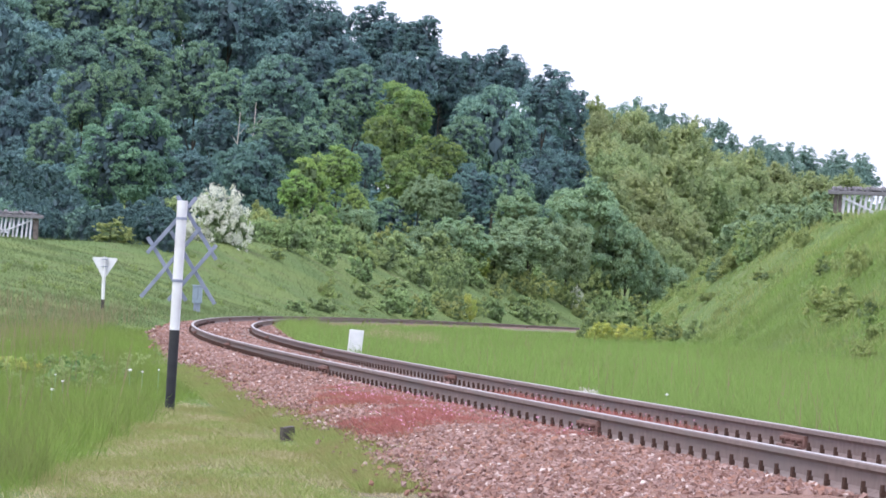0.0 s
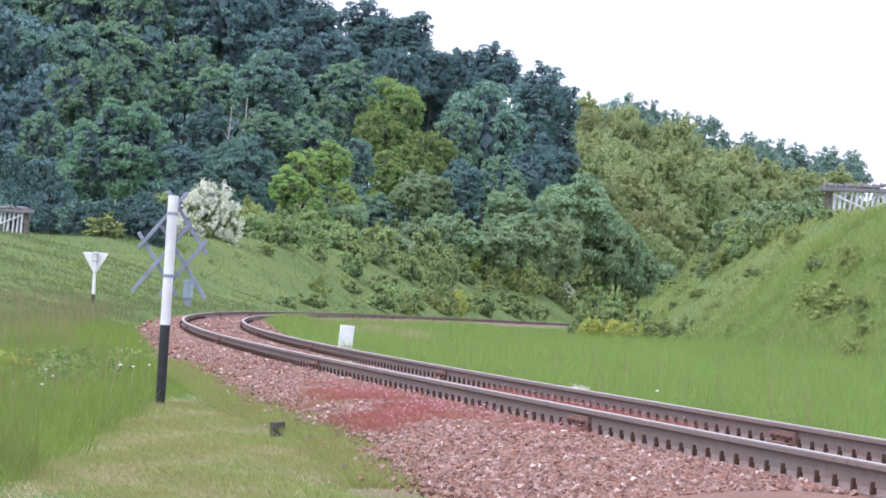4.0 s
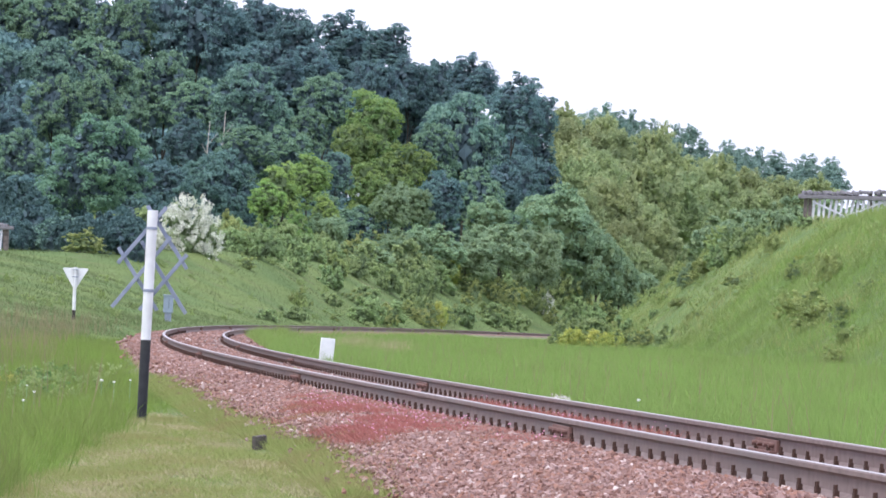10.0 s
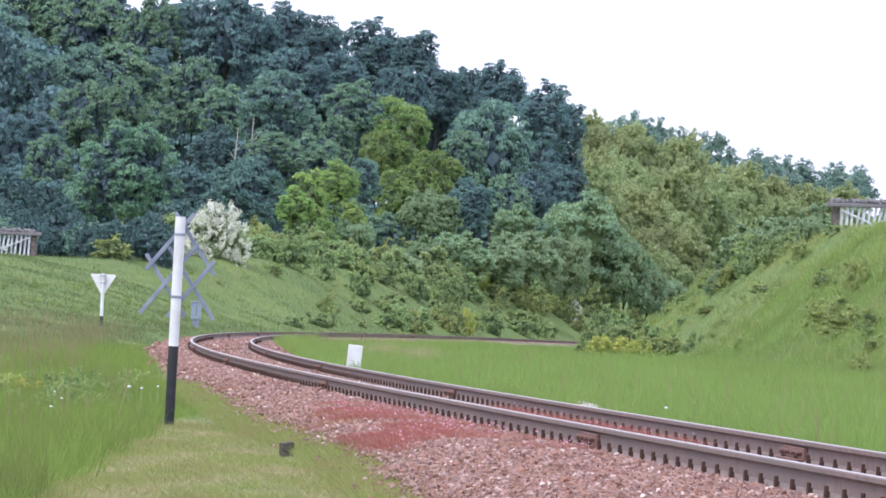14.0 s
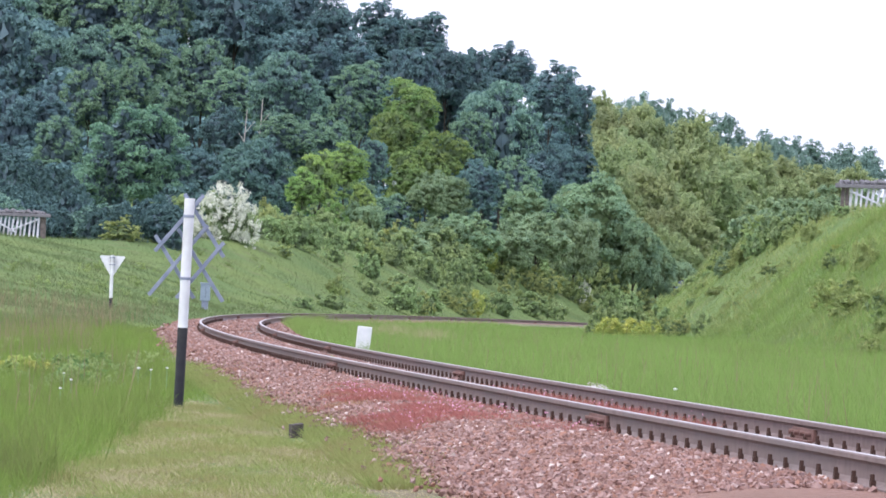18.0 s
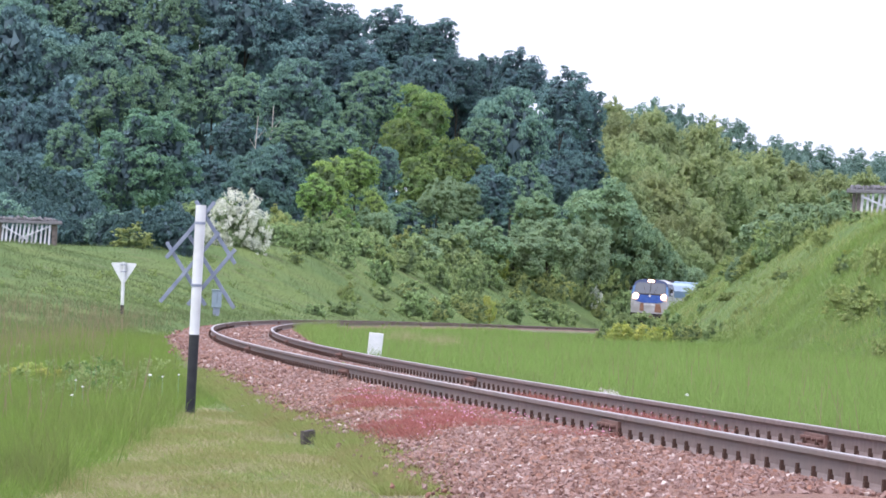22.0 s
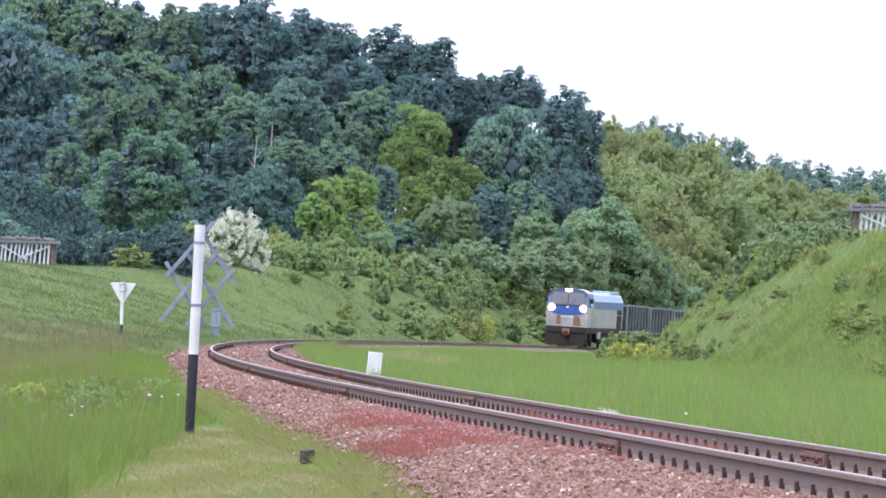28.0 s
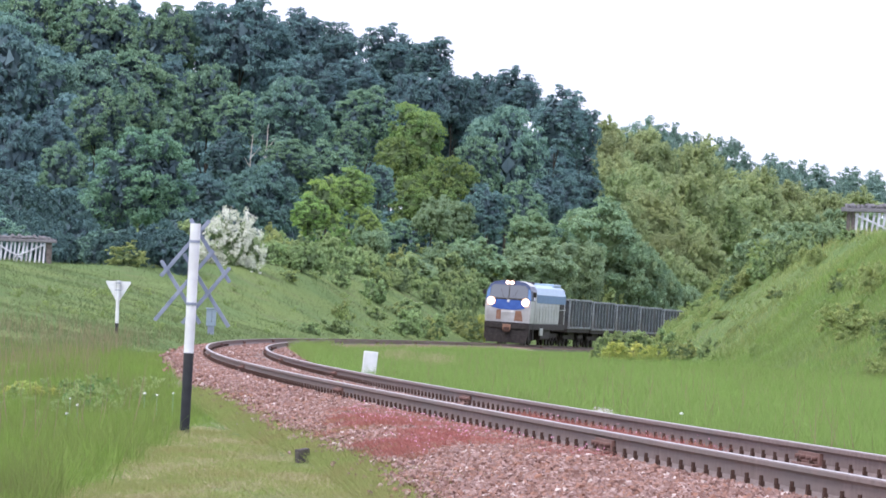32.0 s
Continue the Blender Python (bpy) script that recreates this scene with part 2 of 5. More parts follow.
def earth_material():
    m, nt, b = shader("meadow_earth", 0.95)
    b.inputs["Specular IOR Level"].default_value = 0.05
    col = mixed(nt, noisy(nt, 0.9, 8.0), (0.096, 0.146, 0.056), (0.128, 0.186, 0.072), 0.3, 0.7)
    col = mixed(nt, noisy(nt, 0.16, 5.0), col, (0.150, 0.196, 0.070), 0.42, 0.62)
    col = mixed(nt, noisy(nt, 0.55, 4.0), col, (0.142, 0.150, 0.076), 0.56, 0.74)
    fine = noisy(nt, 9.0, 6.0)
    nt.links.new(mixed(nt, fine, col, (0.092, 0.146, 0.050), 0.50, 0.80), b.inputs["Base Color"])
    bumpy(nt, b, fine, 0.9, 0.10)
    return m


EARTH = earth_material()
BALLAST_BED = surface("ballast_bed", (0.16, 0.085, 0.065), (0.30, 0.18, 0.14), 22, 0.95, c3=(0.20, 0.12, 0.09), scale2=0.7, bump=1.0, depth=0.05)


def stone_material():
    m, nt, b = shader("ballast_stone", 0.9)
    geo = nt.nodes.new("ShaderNodeNewGeometry")
    ramp_ = nt.nodes.new("ShaderNodeValToRGB")
    stops = [(0.0, (0.128, 0.070, 0.058)), (0.22, (0.214, 0.118, 0.096)), (0.40, (0.251, 0.170, 0.156)), (0.55, (0.289, 0.149, 0.106)), (0.75, (0.289, 0.188, 0.166)), (0.96, (0.364, 0.260, 0.236)), (1.0, (0.599, 0.510, 0.470))]
    while len(ramp_.color_ramp.elements) < len(stops):
        ramp_.color_ramp.elements.new(0.5)
    for e, (p, c) in zip(ramp_.color_ramp.elements, stops):
        e.position, e.color = p, (*c, 1)
    nt.links.new(geo.outputs["Random Per Island"], ramp_.inputs[0])
    g = noisy(nt, 30, 4.0)
    nt.links.new(mixed(nt, g, ramp_.outputs[0], (0.20, 0.11, 0.085), 0.5, 0.8), b.inputs["Base Color"])
    bumpy(nt, b, g, 0.4, 0.01)
    return m


STONE = stone_material()
SOIL = surface("verge_soil", (0.110, 0.100, 0.056), (0.190, 0.150, 0.098), 26, 0.95, c3=(0.120, 0.150, 0.056), scale2=2.2, bump=0.8, depth=0.03)
DIRT = surface("trodden_earth", (0.095, 0.105, 0.048), (0.140, 0.138, 0.075), 2.0, 0.95, c3=(0.20, 0.21, 0.11), scale2=0.35, bump=0.5, depth=0.03)
PALE_STONE = surface("pale_stone", (0.40, 0.36, 0.34), (0.54, 0.50, 0.48), 14, 0.9)
RAIL_SIDE = surface("rail_rust", (0.150, 0.110, 0.101), (0.210, 0.158, 0.146), 9, 0.75, 0.05, c3=(0.165, 0.135, 0.128), scale2=0.6)
RAIL_HEAD = surface("rail_worn_head", (0.28, 0.25, 0.245), (0.39, 0.355, 0.35), 12, 0.36, 0.45)
IRON = surface("rusty_iron", (0.045, 0.030, 0.026), (0.10, 0.055, 0.042), 30, 0.8, 0.2)
PLATE = surface("fishplate_rust", (0.145, 0.082, 0.070), (0.205, 0.120, 0.104), 16, 0.85, 0.05)
SLEEPER = surface("weathered_sleeper", (0.14, 0.11, 0.10), (0.24, 0.19, 0.17), 5, 0.9, stretch=(1, 8, 1))
WHITE_PAINT = surface("chalky_white_paint", (0.66, 0.67, 0.70), (0.80, 0.80, 0.82), 7, 0.7, c3=(0.56, 0.56, 0.57), scale2=2.0)
BLACK_PAINT = surface("black_paint", (0.018, 0.019, 0.024), (0.035, 0.036, 0.042), 9, 0.6, c3=(0.06, 0.06, 0.06), scale2=2.5)
GREY_METAL = surface("dull_grey_metal", (0.21, 0.24, 0.33), (0.31, 0.34, 0.43), 8, 0.5, 0.3)
CABINET_PAINT = surface("grey_blue_paint", (0.22, 0.28, 0.36), (0.30, 0.36, 0.44), 8, 0.5, 0.1)
OLD_WOOD = surface("grey_old_wood", (0.125, 0.120, 0.130), (0.245, 0.235, 0.250), 5, 0.9, stretch=(1, 1, 6), bump=0.6)
DARK_WOOD = surface("dark_old_wood", (0.09, 0.075, 0.07), (0.19, 0.16, 0.15), 5, 0.9, bump=0.6)
PEG_WOOD = surface("tarred_old_wood", (0.040, 0.034, 0.032), (0.110, 0.095, 0.088), 18, 0.9, bump=0.8)
PALE_WOOD = surface("whitewashed_wood", (0.52, 0.52, 0.58), (0.70, 0.70, 0.75), 6, 0.85, c3=(0.36, 0.35, 0.37), scale2=1.6)
SILVER = surface("silver_paint", (0.42, 0.42, 0.44), (0.52, 0.52, 0.54), 3, 0.42, 0.15, c3=(0.36, 0.35, 0.35), scale2=0.9, bump=0.05)
BLUE = surface("blue_paint", (0.040, 0.095, 0.34), (0.06, 0.13, 0.42), 3, 0.4, 0.05, bump=0.05)
STEEL_BLUE = surface("faded_blue_paint", (0.085, 0.170, 0.330), (0.115, 0.210, 0.390), 3, 0.45, 0.05, bump=0.05)
PALE_BLUE = surface("pale_blue_paint", (0.30, 0.42, 0.56), (0.38, 0.49, 0.62), 3, 0.4, 0.05, bump=0.05)
RUST_PAINT = surface("brown_primer", (0.20, 0.10, 0.07), (0.30, 0.17, 0.12), 5, 0.7)
UNDER = surface("black_underframe", (0.020, 0.018, 0.018), (0.05, 0.042, 0.040), 5, 0.8)
WAGON_PAINT = surface("wagon_dark_grey", (0.020, 0.026, 0.032), (0.038, 0.047, 0.056), 4, 0.75, c3=(0.075, 0.070, 0.066), scale2=0.5)
WAGON_RIB = surface("wagon_rib_grey", (0.175, 0.198, 0.210), (0.255, 0.282, 0.295), 5, 0.75, c3=(0.16, 0.155, 0.155), scale2=0.6)
COAL = surface("coal", (0.012, 0.012, 0.013), (0.04, 0.04, 0.042), 9, 0.7, bump=1.0, depth=0.1)
GLASS, _g, _b = shader("cab_glass", 0.06)
_b.inputs["Base Color"].default_value = (0.12, 0.13, 0.15, 1)
_b.inputs["Specular IOR Level"].default_value = 0.7
HEADLIGHT = lamp_glow("headlight_glow", (1.0, 0.86, 0.74), 60)
# warm emission for a ring added round each headlight as its glare
GLARE_RING = lamp_glow("headlight_glare", (1.0, 0.58, 0.40), 1.0)
NAVY = surface("navy_paint", (0.035, 0.050, 0.11), (0.055, 0.075, 0.15), 3, 0.4, 0.05, bump=0.05)
TOPLIGHT = lamp_glow("top_lamp_glow", (1.0, 0.72, 0.60), 12)


# ---- small mesh tools ----
def mesh_of(name, verts, faces, material, flat=True):
    me = bpy.data.meshes.new(name)
    v = np.asarray(verts, np.float32)
    f = np.asarray(faces, np.int32)
    n, k = f.shape
    me.vertices.add(len(v))
    me.vertices.foreach_set("co", v.ravel())
    me.loops.add(n * k)
    me.loops.foreach_set("vertex_index", f.ravel())
    me.polygons.add(n)
    me.polygons.foreach_set("loop_start", np.arange(0, n * k, k, dtype=np.int32))
    me.polygons.foreach_set("use_smooth", np.full(n, not flat))
    me.update(calc_edges=True)
    me.materials.append(material)
    return me


def part(name, bm, material, parent, label="", at=None):
    """Links a bmesh as one mesh object under a thing or a part."""
    me = bpy.data.meshes.new(name)
    bm.to_mesh(me)
    bm.free()
    for m in (material if isinstance(material, (list, tuple)) else [material]):
        me.materials.append(m)
    ob = new(name, me)
    ob.parent = parent
    if at is not None:
        ob.matrix_local = at
    return tagged(ob, label)


def shared(name, me, parent, m=None, label=""):
    ob = new(name, me)
    ob.parent = parent
    if m is not None:
        ob.matrix_local = m
    return tagged(ob, label)


def thing(name, m, label, category, group="", kind=""):
    ob = new(name)
    ob.empty_display_size = 0.2
    ob.matrix_world = m
    return tagged(ob, label, category, group, kind)


def box(sx, sy, sz, at=(0, 0, 0), bevel=0.0, turn=None, bm=None):
    bm = bm or bmesh.new()
    m = Matrix.Translation(at) @ (turn or Matrix()) @ Matrix.Diagonal((sx, sy, sz, 1))
    r = bmesh.ops.create_cube(bm, size=1.0, matrix=m)
    if bevel:
        es = {e for v in r["verts"] for e in v.link_edges}
        bmesh.ops.bevel(bm, geom=list(es), offset=bevel, segments=2, affect="EDGES", profile=0.6)
    return bm


def rod(r, length, at=(0, 0, 0), turn=None, sides=12, r2=None, bm=None):
    bm = bm or bmesh.new()
    m = Matrix.Translation(at) @ (turn or Matrix())
    bmesh.ops.create_cone(bm, cap_ends=True, segments=sides, radius1=r, radius2=r if r2 is None else r2, depth=length, matrix=m)
    return bm


def prism(outline, y0, y1, bm=None):
    """A shape drawn in x and z, drawn out from y0 to y1."""
    bm = bm or bmesh.new()
    a = [bm.verts.new((x, y0, z)) for x, z in outline]
    b = [bm.verts.new((x, y1, z)) for x, z in outline]
    bm.faces.new(a)
    bm.faces.new(b[::-1])
    for i in range(len(a)):
        j = (i + 1) % len(a)
        bm.faces.new((a[j], a[i], b[i], b[j]))
    bmesh.ops.recalc_face_normals(bm, faces=bm.faces)
    return bm


def turned(rx=0, ry=0, rz=0):
    return pose(0, 0, 0, rx, ry, rz)


rng = np.random.default_rng(7)


def gz(x, y):
    return float(ground(x, y))


# ---- earth: one sheet from behind the camera to the horizon ----
def build_ground():
    ys = np.concatenate([np.arange(-80, 30, 5.0), np.arange(30, 130, 0.8), np.arange(130, 350, 2.0), np.arange(350, 480, 0.5), np.arange(480, 700, 5.0), np.arange(700, 1200, 20.0), np.array([1400, 1800, 2600, 4200])])
    us = np.concatenate([-np.geomspace(2600, 40, 14), np.arange(-38, -14, 1.6), np.arange(-14, 26, 0.55), np.arange(26, 44, 1.6), np.geomspace(46, 2600, 14)])
    xx, yy = np.meshgrid(us, ys)
    xx = xx + np.interp(np.interp(yy, TY, CH), CH, TX) * (1 - smooth(np.abs(us), 30, 60))[None, :]
    zz = ground(xx, np.minimum(yy, 1000.0))
    far = smooth(np.hypot(xx, yy), 1050, 2500)
    zz = zz * (1 - far) + 8.0 * far
    n, k = xx.shape
    idx = np.arange(n * k).reshape(n, k)
    faces = np.stack([idx[:-1, :-1], idx[:-1, 1:], idx[1:, 1:], idx[1:, :-1]], -1).reshape(-1, 4)
    ob = new("ground", mesh_of("ground", np.stack([xx, yy, zz], -1).reshape(-1, 3), faces, EARTH, flat=False))
    tagged(ob, "green grassy earth of a railway cutting and wooded hill", "ground", kind="structure")


build_ground()


EDGE_S, EDGE_D = [0, 26, 34, 40, 46, 55, 73, 95, 141, 700], [-3.0, -2.85, -2.42, -2.36, -2.36, -2.2, -1.95, -1.65, -1.8, -1.9]


def bank(d):
    """The bed leans with the canted rails, and is heaped a little outside them."""
    return np.clip(-d * CANT / 0.8, -0.02, 0.03) + 0.018 * np.exp(-((np.abs(d) - 1.15) / 0.3) ** 2)


def build_ballast():
    """The red stone bed, and the stones that lie on it."""
    ss = np.concatenate([np.arange(-60, 100, 0.8), np.arange(100, 700, 3.0)])
    ds = np.array([-3.3, -2.9, -2.5, -2.0, -1.6, -1.2, -0.6, 0, 0.6, 1.2, 1.5, 1.9, 2.3])
    a = np.interp(ss, CH, TA)[:, None]
    reach = np.interp(ss, EDGE_S, EDGE_D)[:, None] - 0.25
    dd = np.where(ds[None, :] < -1.0, -1.0 + (ds[None, :] + 1.0) / 2.3 * (-1.0 - reach), ds[None, :])
    xx = np.interp(ss, CH, TX)[:, None] + dd * np.cos(a)
    yy = np.interp(ss, CH, TY)[:, None] - dd * np.sin(a)
    lift = np.array([-0.07, 0.0, 0.05, 0.06, 0.055, 0.05, 0.05, 0.05, 0.05, 0.05, 0.055, 0.05, -0.08])
    zz = ground(xx, yy) + lift[None, :] + bank(dd)
    n, k = xx.shape
    idx = np.arange(n * k).reshape(n, k)
    faces = np.stack([idx[:-1, :-1], idx[:-1, 1:], idx[1:, 1:], idx[1:, :-1]], -1).reshape(-1, 4)
    ob = new("ballast_bed", mesh_of("ballast_bed", np.stack([xx, yy, zz], -1).reshape(-1, 3), faces, BALLAST_BED, flat=False))
    tagged(ob, "bed of reddish broken stone under the rails", "ballast", kind="structure")
    a = np.arange(3) * 2 * np.pi / 3
    chip = np.concatenate([np.stack([np.cos(a), np.sin(a), 0 * a + 0.62], -1), np.stack([np.cos(a + 1.05), np.sin(a + 1.05), 0 * a - 0.62], -1)]) * 1.3
    tris = np.array([[0, 1, 2], [5, 4, 3], [0, 3, 1], [1, 3, 4], [1, 4, 2], [2, 4, 5], [2, 5, 0], [0, 5, 3]])

    def scatter(n, s0, s1, size0, size1):
        s = rng.uniform(s0, s1, n)
        d = rng.uniform(-3.2, 2.1, n)
        keep = (np.abs(np.abs(d) - 0.8) > 0.13)
        keep &= d > np.interp(s, EDGE_S, EDGE_D) + np.where(rng.random(n) < 0.035, rng.normal(-0.05, 0.22, n), rng.normal(0.08, 0.12, n)) + 0.16 * wobble(s, d, 0.55, 3.0)
        s, d = s[keep], d[keep]
        n = len(s)
        ang = np.interp(s, CH, TA)
        x = np.interp(s, CH, TX) + d * np.cos(ang)
        y = np.interp(s, CH, TY) - d * np.sin(ang)
        z = ground(x, y) + 0.055 + bank(d)
        r = rng.uniform(size0, size1, n) * rng.choice([0.7, 1.0, 1.35], n, p=[0.35, 0.5, 0.15])
        sh = (chip[None] + rng.uniform(-0.32, 0.32, (n, 6, 3))) * rng.uniform(0.55, 1.0, (n, 1, 3))
        q = rng.normal(size=(n, 3, 3))
        q, _ = np.linalg.qr(q)
        v = np.einsum("nij,nkj->nki", q, sh) * r[:, None, None] * 0.75
        v = v + np.stack([x, y, z], -1)[:, None]
        f = tris[None] + (np.arange(n) * 6)[:, None, None]
        return v.reshape(-1, 3), f.reshape(-1, 3)

    v1, f1 = scatter(70000, 21, 52, 0.017, 0.030)
    v2, f2 = scatter(27000, 52, 110, 0.024, 0.038)
    v3, f3 = scatter(5000, 110, 200, 0.04, 0.06)
    f2, f3 = f2 + len(v1), f3 + len(v1) + len(v2)
    st = new("ballast_stones", mesh_of("ballast_stones", np.concatenate([v1, v2, v3]), np.concatenate([f1, f2, f3]), STONE))
    tagged(st, "loose reddish broken ballast stones between and beside rails", "gravel", kind="stuff")


build_ballast()


def dirt_strip():
    """Bare trodden earth on the inside of the far rails."""
    ss, ds = np.arange(318, 436, 3.0), np.array([1.6, 2.4, 3.4, 4.6, 6.0])
    a = np.interp(ss, CH, TA)[:, None]
    xx = np.interp(ss, CH, TX)[:, None] + ds[None, :] * np.cos(a)
    yy = np.interp(ss, CH, TY)[:, None] - ds[None, :] * np.sin(a)
    zz = ground(xx, yy) + np.array([0.03, 0.05, 0.05, 0.05, -0.03])[None, :]
    n, k = xx.shape
    idx = np.arange(n * k).reshape(n, k)
    faces = np.stack([idx[:-1, :-1], idx[:-1, 1:], idx[1:, 1:], idx[1:, :-1]], -1).reshape(-1, 4)
    tagged(new("dirt_strip", mesh_of("dirt_strip", np.stack([xx, yy, zz], -1).reshape(-1, 3), faces, DIRT, flat=False)), "bare tan earth strip beside the rails", "ground", kind="structure")


dirt_strip()


def soil_verge():
    """Thin stony soil where the mown grass gives way to the ballast."""
    ss, es = np.arange(18, 78, 0.5), np.array([-0.50, -0.36, -0.18, 0.0, 0.2])
    a = np.interp(ss, CH, TA)[:, None]
    dd = np.interp(ss, EDGE_S, EDGE_D)[:, None] + es[None, :]
    xx, yy = np.interp(ss, CH, TX)[:, None] + dd * np.cos(a), np.interp(ss, CH, TY)[:, None] - dd * np.sin(a)
    zz = ground(xx, yy) + np.array([-0.03, 0.012, 0.018, 0.02, -0.02])[None, :]
    n, k = xx.shape
    idx = np.arange(n * k).reshape(n, k)
    faces = np.stack([idx[:-1, :-1], idx[:-1, 1:], idx[1:, 1:], idx[1:, :-1]], -1).reshape(-1, 4)
    tagged(new("soil_verge", mesh_of("soil_verge", np.stack([xx, yy, zz], -1).reshape(-1, 3), faces, SOIL, flat=False)), "thin brownish stony soil beside the ballast", "ground", kind="structure")


soil_verge()


# ---- the railway track ----
RAIL_OUT = [(-0.075, 0), (0.075, 0), (0.075, 0.011), (0.030, 0.026), (0.010, 0.042), (0.009, 0.125), (0.018, 0.138), (0.037, 0.146), (0.036, 0.172), (0.028, 0.180), (-0.028, 0.180), (-0.036, 0.172), (-0.037, 0.146), (-0.018, 0.138), (-0.009, 0.125), (-0.010, 0.042), (-0.030, 0.026), (-0.075, 0.011)]
JOINT = 32.76


def rail_piece(name, s0, s1, side, parent, step):
    """One length of rail that follows the curve; the running face on top is worn bright."""
    ss = np.linspace(s0, s1, max(2, int((s1 - s0) / step) + 1))
    bm = bmesh.new()
    rings = []
    for s in ss:
        up = -CANT * side
        p = along(s, side * 0.798, up - 0.18)
        a = float(np.interp(s, CH, TA))
        rings.append([bm.verts.new((p.x + x * math.cos(a), p.y - x * math.sin(a), p.z + z)) for x, z in RAIL_OUT])
    k = len(RAIL_OUT)
    for ra, rb in zip(rings, rings[1:]):
        for i in range(k):
            j = (i + 1) % k
            f = bm.faces.new((ra[i], ra[j], rb[j], rb[i]))
            f.material_index = 1 if i == 9 else 0
            f.smooth = False
    bm.faces.new(rings[0][::-1])
    bm.faces.new(rings[-1])
    bmesh.ops.recalc_face_normals(bm, faces=bm.faces)
    return part(name, bm, [RAIL_SIDE, RAIL_HEAD], parent)


def track_pose(s, d=0.0, up=0.0):
    a = float(np.interp(s, CH, TA))
    return Matrix.Translation(along(s, d, up)) @ Matrix.Rotation(-a, 4, "Z")


def build_track():
    track = thing("railway_track", Matrix(), "single railway track of rusty jointed rails on red ballast", "railway track", kind="structure")
    first = JOINT - 25 * 4
    for side in (-1, 1):
        for i in range(28):
            s0 = first + 25 * i
            rail_piece("rail", s0 + 0.006, s0 + 24.994, side, track, 1.5 if s0 < 400 else 5.0)
    # fishplates at the joints
    bm = bmesh.new()
    for e in (-1, 1):
        box(0.030, 0.92, 0.085, (e * 0.026, 0, 0.082), 0.006, bm=bm)
        box(0.075, 0.92, 0.022, (e * 0.055, 0, 0.030), 0.005, bm=bm)
        for y in (-0.36, -0.13, 0.13, 0.36):
            rod(0.020, 0.05, (e * 0.060, y, 0.085), turned(0, 90, 0), 8, bm=bm)
    me = bpy.data.meshes.new("fishplate")
    bm.to_mesh(me)
    bm.free()
    me.materials.append(PLATE)
    for side in (-1, 1):
        for i in range(1, 18):
            shared("fishplate", me, track, track_pose(first + 25 * i, side * 0.798, -0.18 - CANT * side))
    # sleepers sunk in the stones, with a spiked chair under each rail
    bm = box(2.7, 0.24, 0.16, (0, 0, -0.275), 0.015)
    sl = bpy.data.meshes.new("sleeper")
    bm.to_mesh(sl)
    bm.free()
    sl.materials.append(SLEEPER)
    bm = bmesh.new()
    for e in (-1, 1):
        box(0.030, 0.045, 0.038, (e * 0.066, 0, 0.033), bm=bm)
        rod(0.016, 0.070, (e * 0.070, 0, 0.050), None, 7, 0.013, bm=bm)
    fa = bpy.data.meshes.new("rail_fastening")
    bm.to_mesh(fa)
    bm.free()
    fa.materials.append(IRON)
    gap = 25 / 46
    start = JOINT - 25 * 1
    for i in range(300):
        s = start + gap * (i + 0.5)
        shared("sleeper", sl, track, track_pose(s))
        if i < 290:
            for side in (-1, 1):
                shared("rail_fastening", fa, track, track_pose(s, side * 0.798, -0.18 - CANT * side))


build_track()

DARK_TREES = [(-40.8, 620, 27.2, 3.4, 4.3), (-32.1, 615, 26.2, 3.8, 4.9), (-26.1, 600, 26.2, 5.4, 6.9), (-22.8, 606, 23.7, 4.4, 5.6), (-19.6, 618, 23.6, 3.4, 4.4), (-15.3, 610, 21.4, 3.7, 4.7), (-11.8, 590, 17.8, 3.3, 4.2), (-8.4, 620, 22.1, 4.6, 5.9), (-4.2, 612, 21.7, 2.8, 3.6), (-1.3, 600, 18.9, 2.9, 3.7), (1.9, 608, 19.2, 3.4, 4.3), (6.4, 590, 21.7, 3.3, 4.2), (10.0, 556, 21.3, 3.4, 4.4), (12.9, 562, 19.5, 2.2, 2.8), (-33.2, 580, 19.4, 3.3, 4.2), (-7.7, 545, 13.9, 2.5, 3.2)]
DARK_TREES_3 = [(-4.8, 575, 17.6, 3.1, 4.0), (12.8, 545, 13.4, 2.5, 3.2), (9.7, 574, 15.4, 3.5, 4.5), (12.7, 578, 15.7, 2.7, 3.4), (-7.5, 588, 16.1, 3.3, 4.2), (7.4, 584, 15.2, 3.2, 4.1), (-1.3, 604, 14.6, 3.6, 4.6), (2.6, 600, 14.6, 3.3, 4.2), (-11.8, 596, 13.5, 3.6, 4.6), (-19.5, 592, 18.2, 3.6, 4.6), (-13.5, 588, 15.0, 3.5, 4.5)]
DARK_TREES_2 = [(-43.1, 500, 10.5, 3.4, 4.3), (-39.8, 506, 11.6, 2.9, 3.7), (-39.4, 450, 5.2, 3.0, 2.9), (-32.9, 440, 4.0, 2.5, 2.2), (-21.9, 452, 6.2, 2.3, 2.7), (2.4, 482, 10.1, 2.2, 2.8), (10.7, 530, 13.2, 2.8, 3.6), (8.4, 522, 12.0, 2.5, 3.2), (-22.8, 500, 10.2, 2.5, 3.1), (-15.9, 585, 17.8, 3.7, 4.7), (-47.3, 590, 19.5, 4.3, 5.5), (-39.7, 592, 19.5, 3.9, 5.0)]
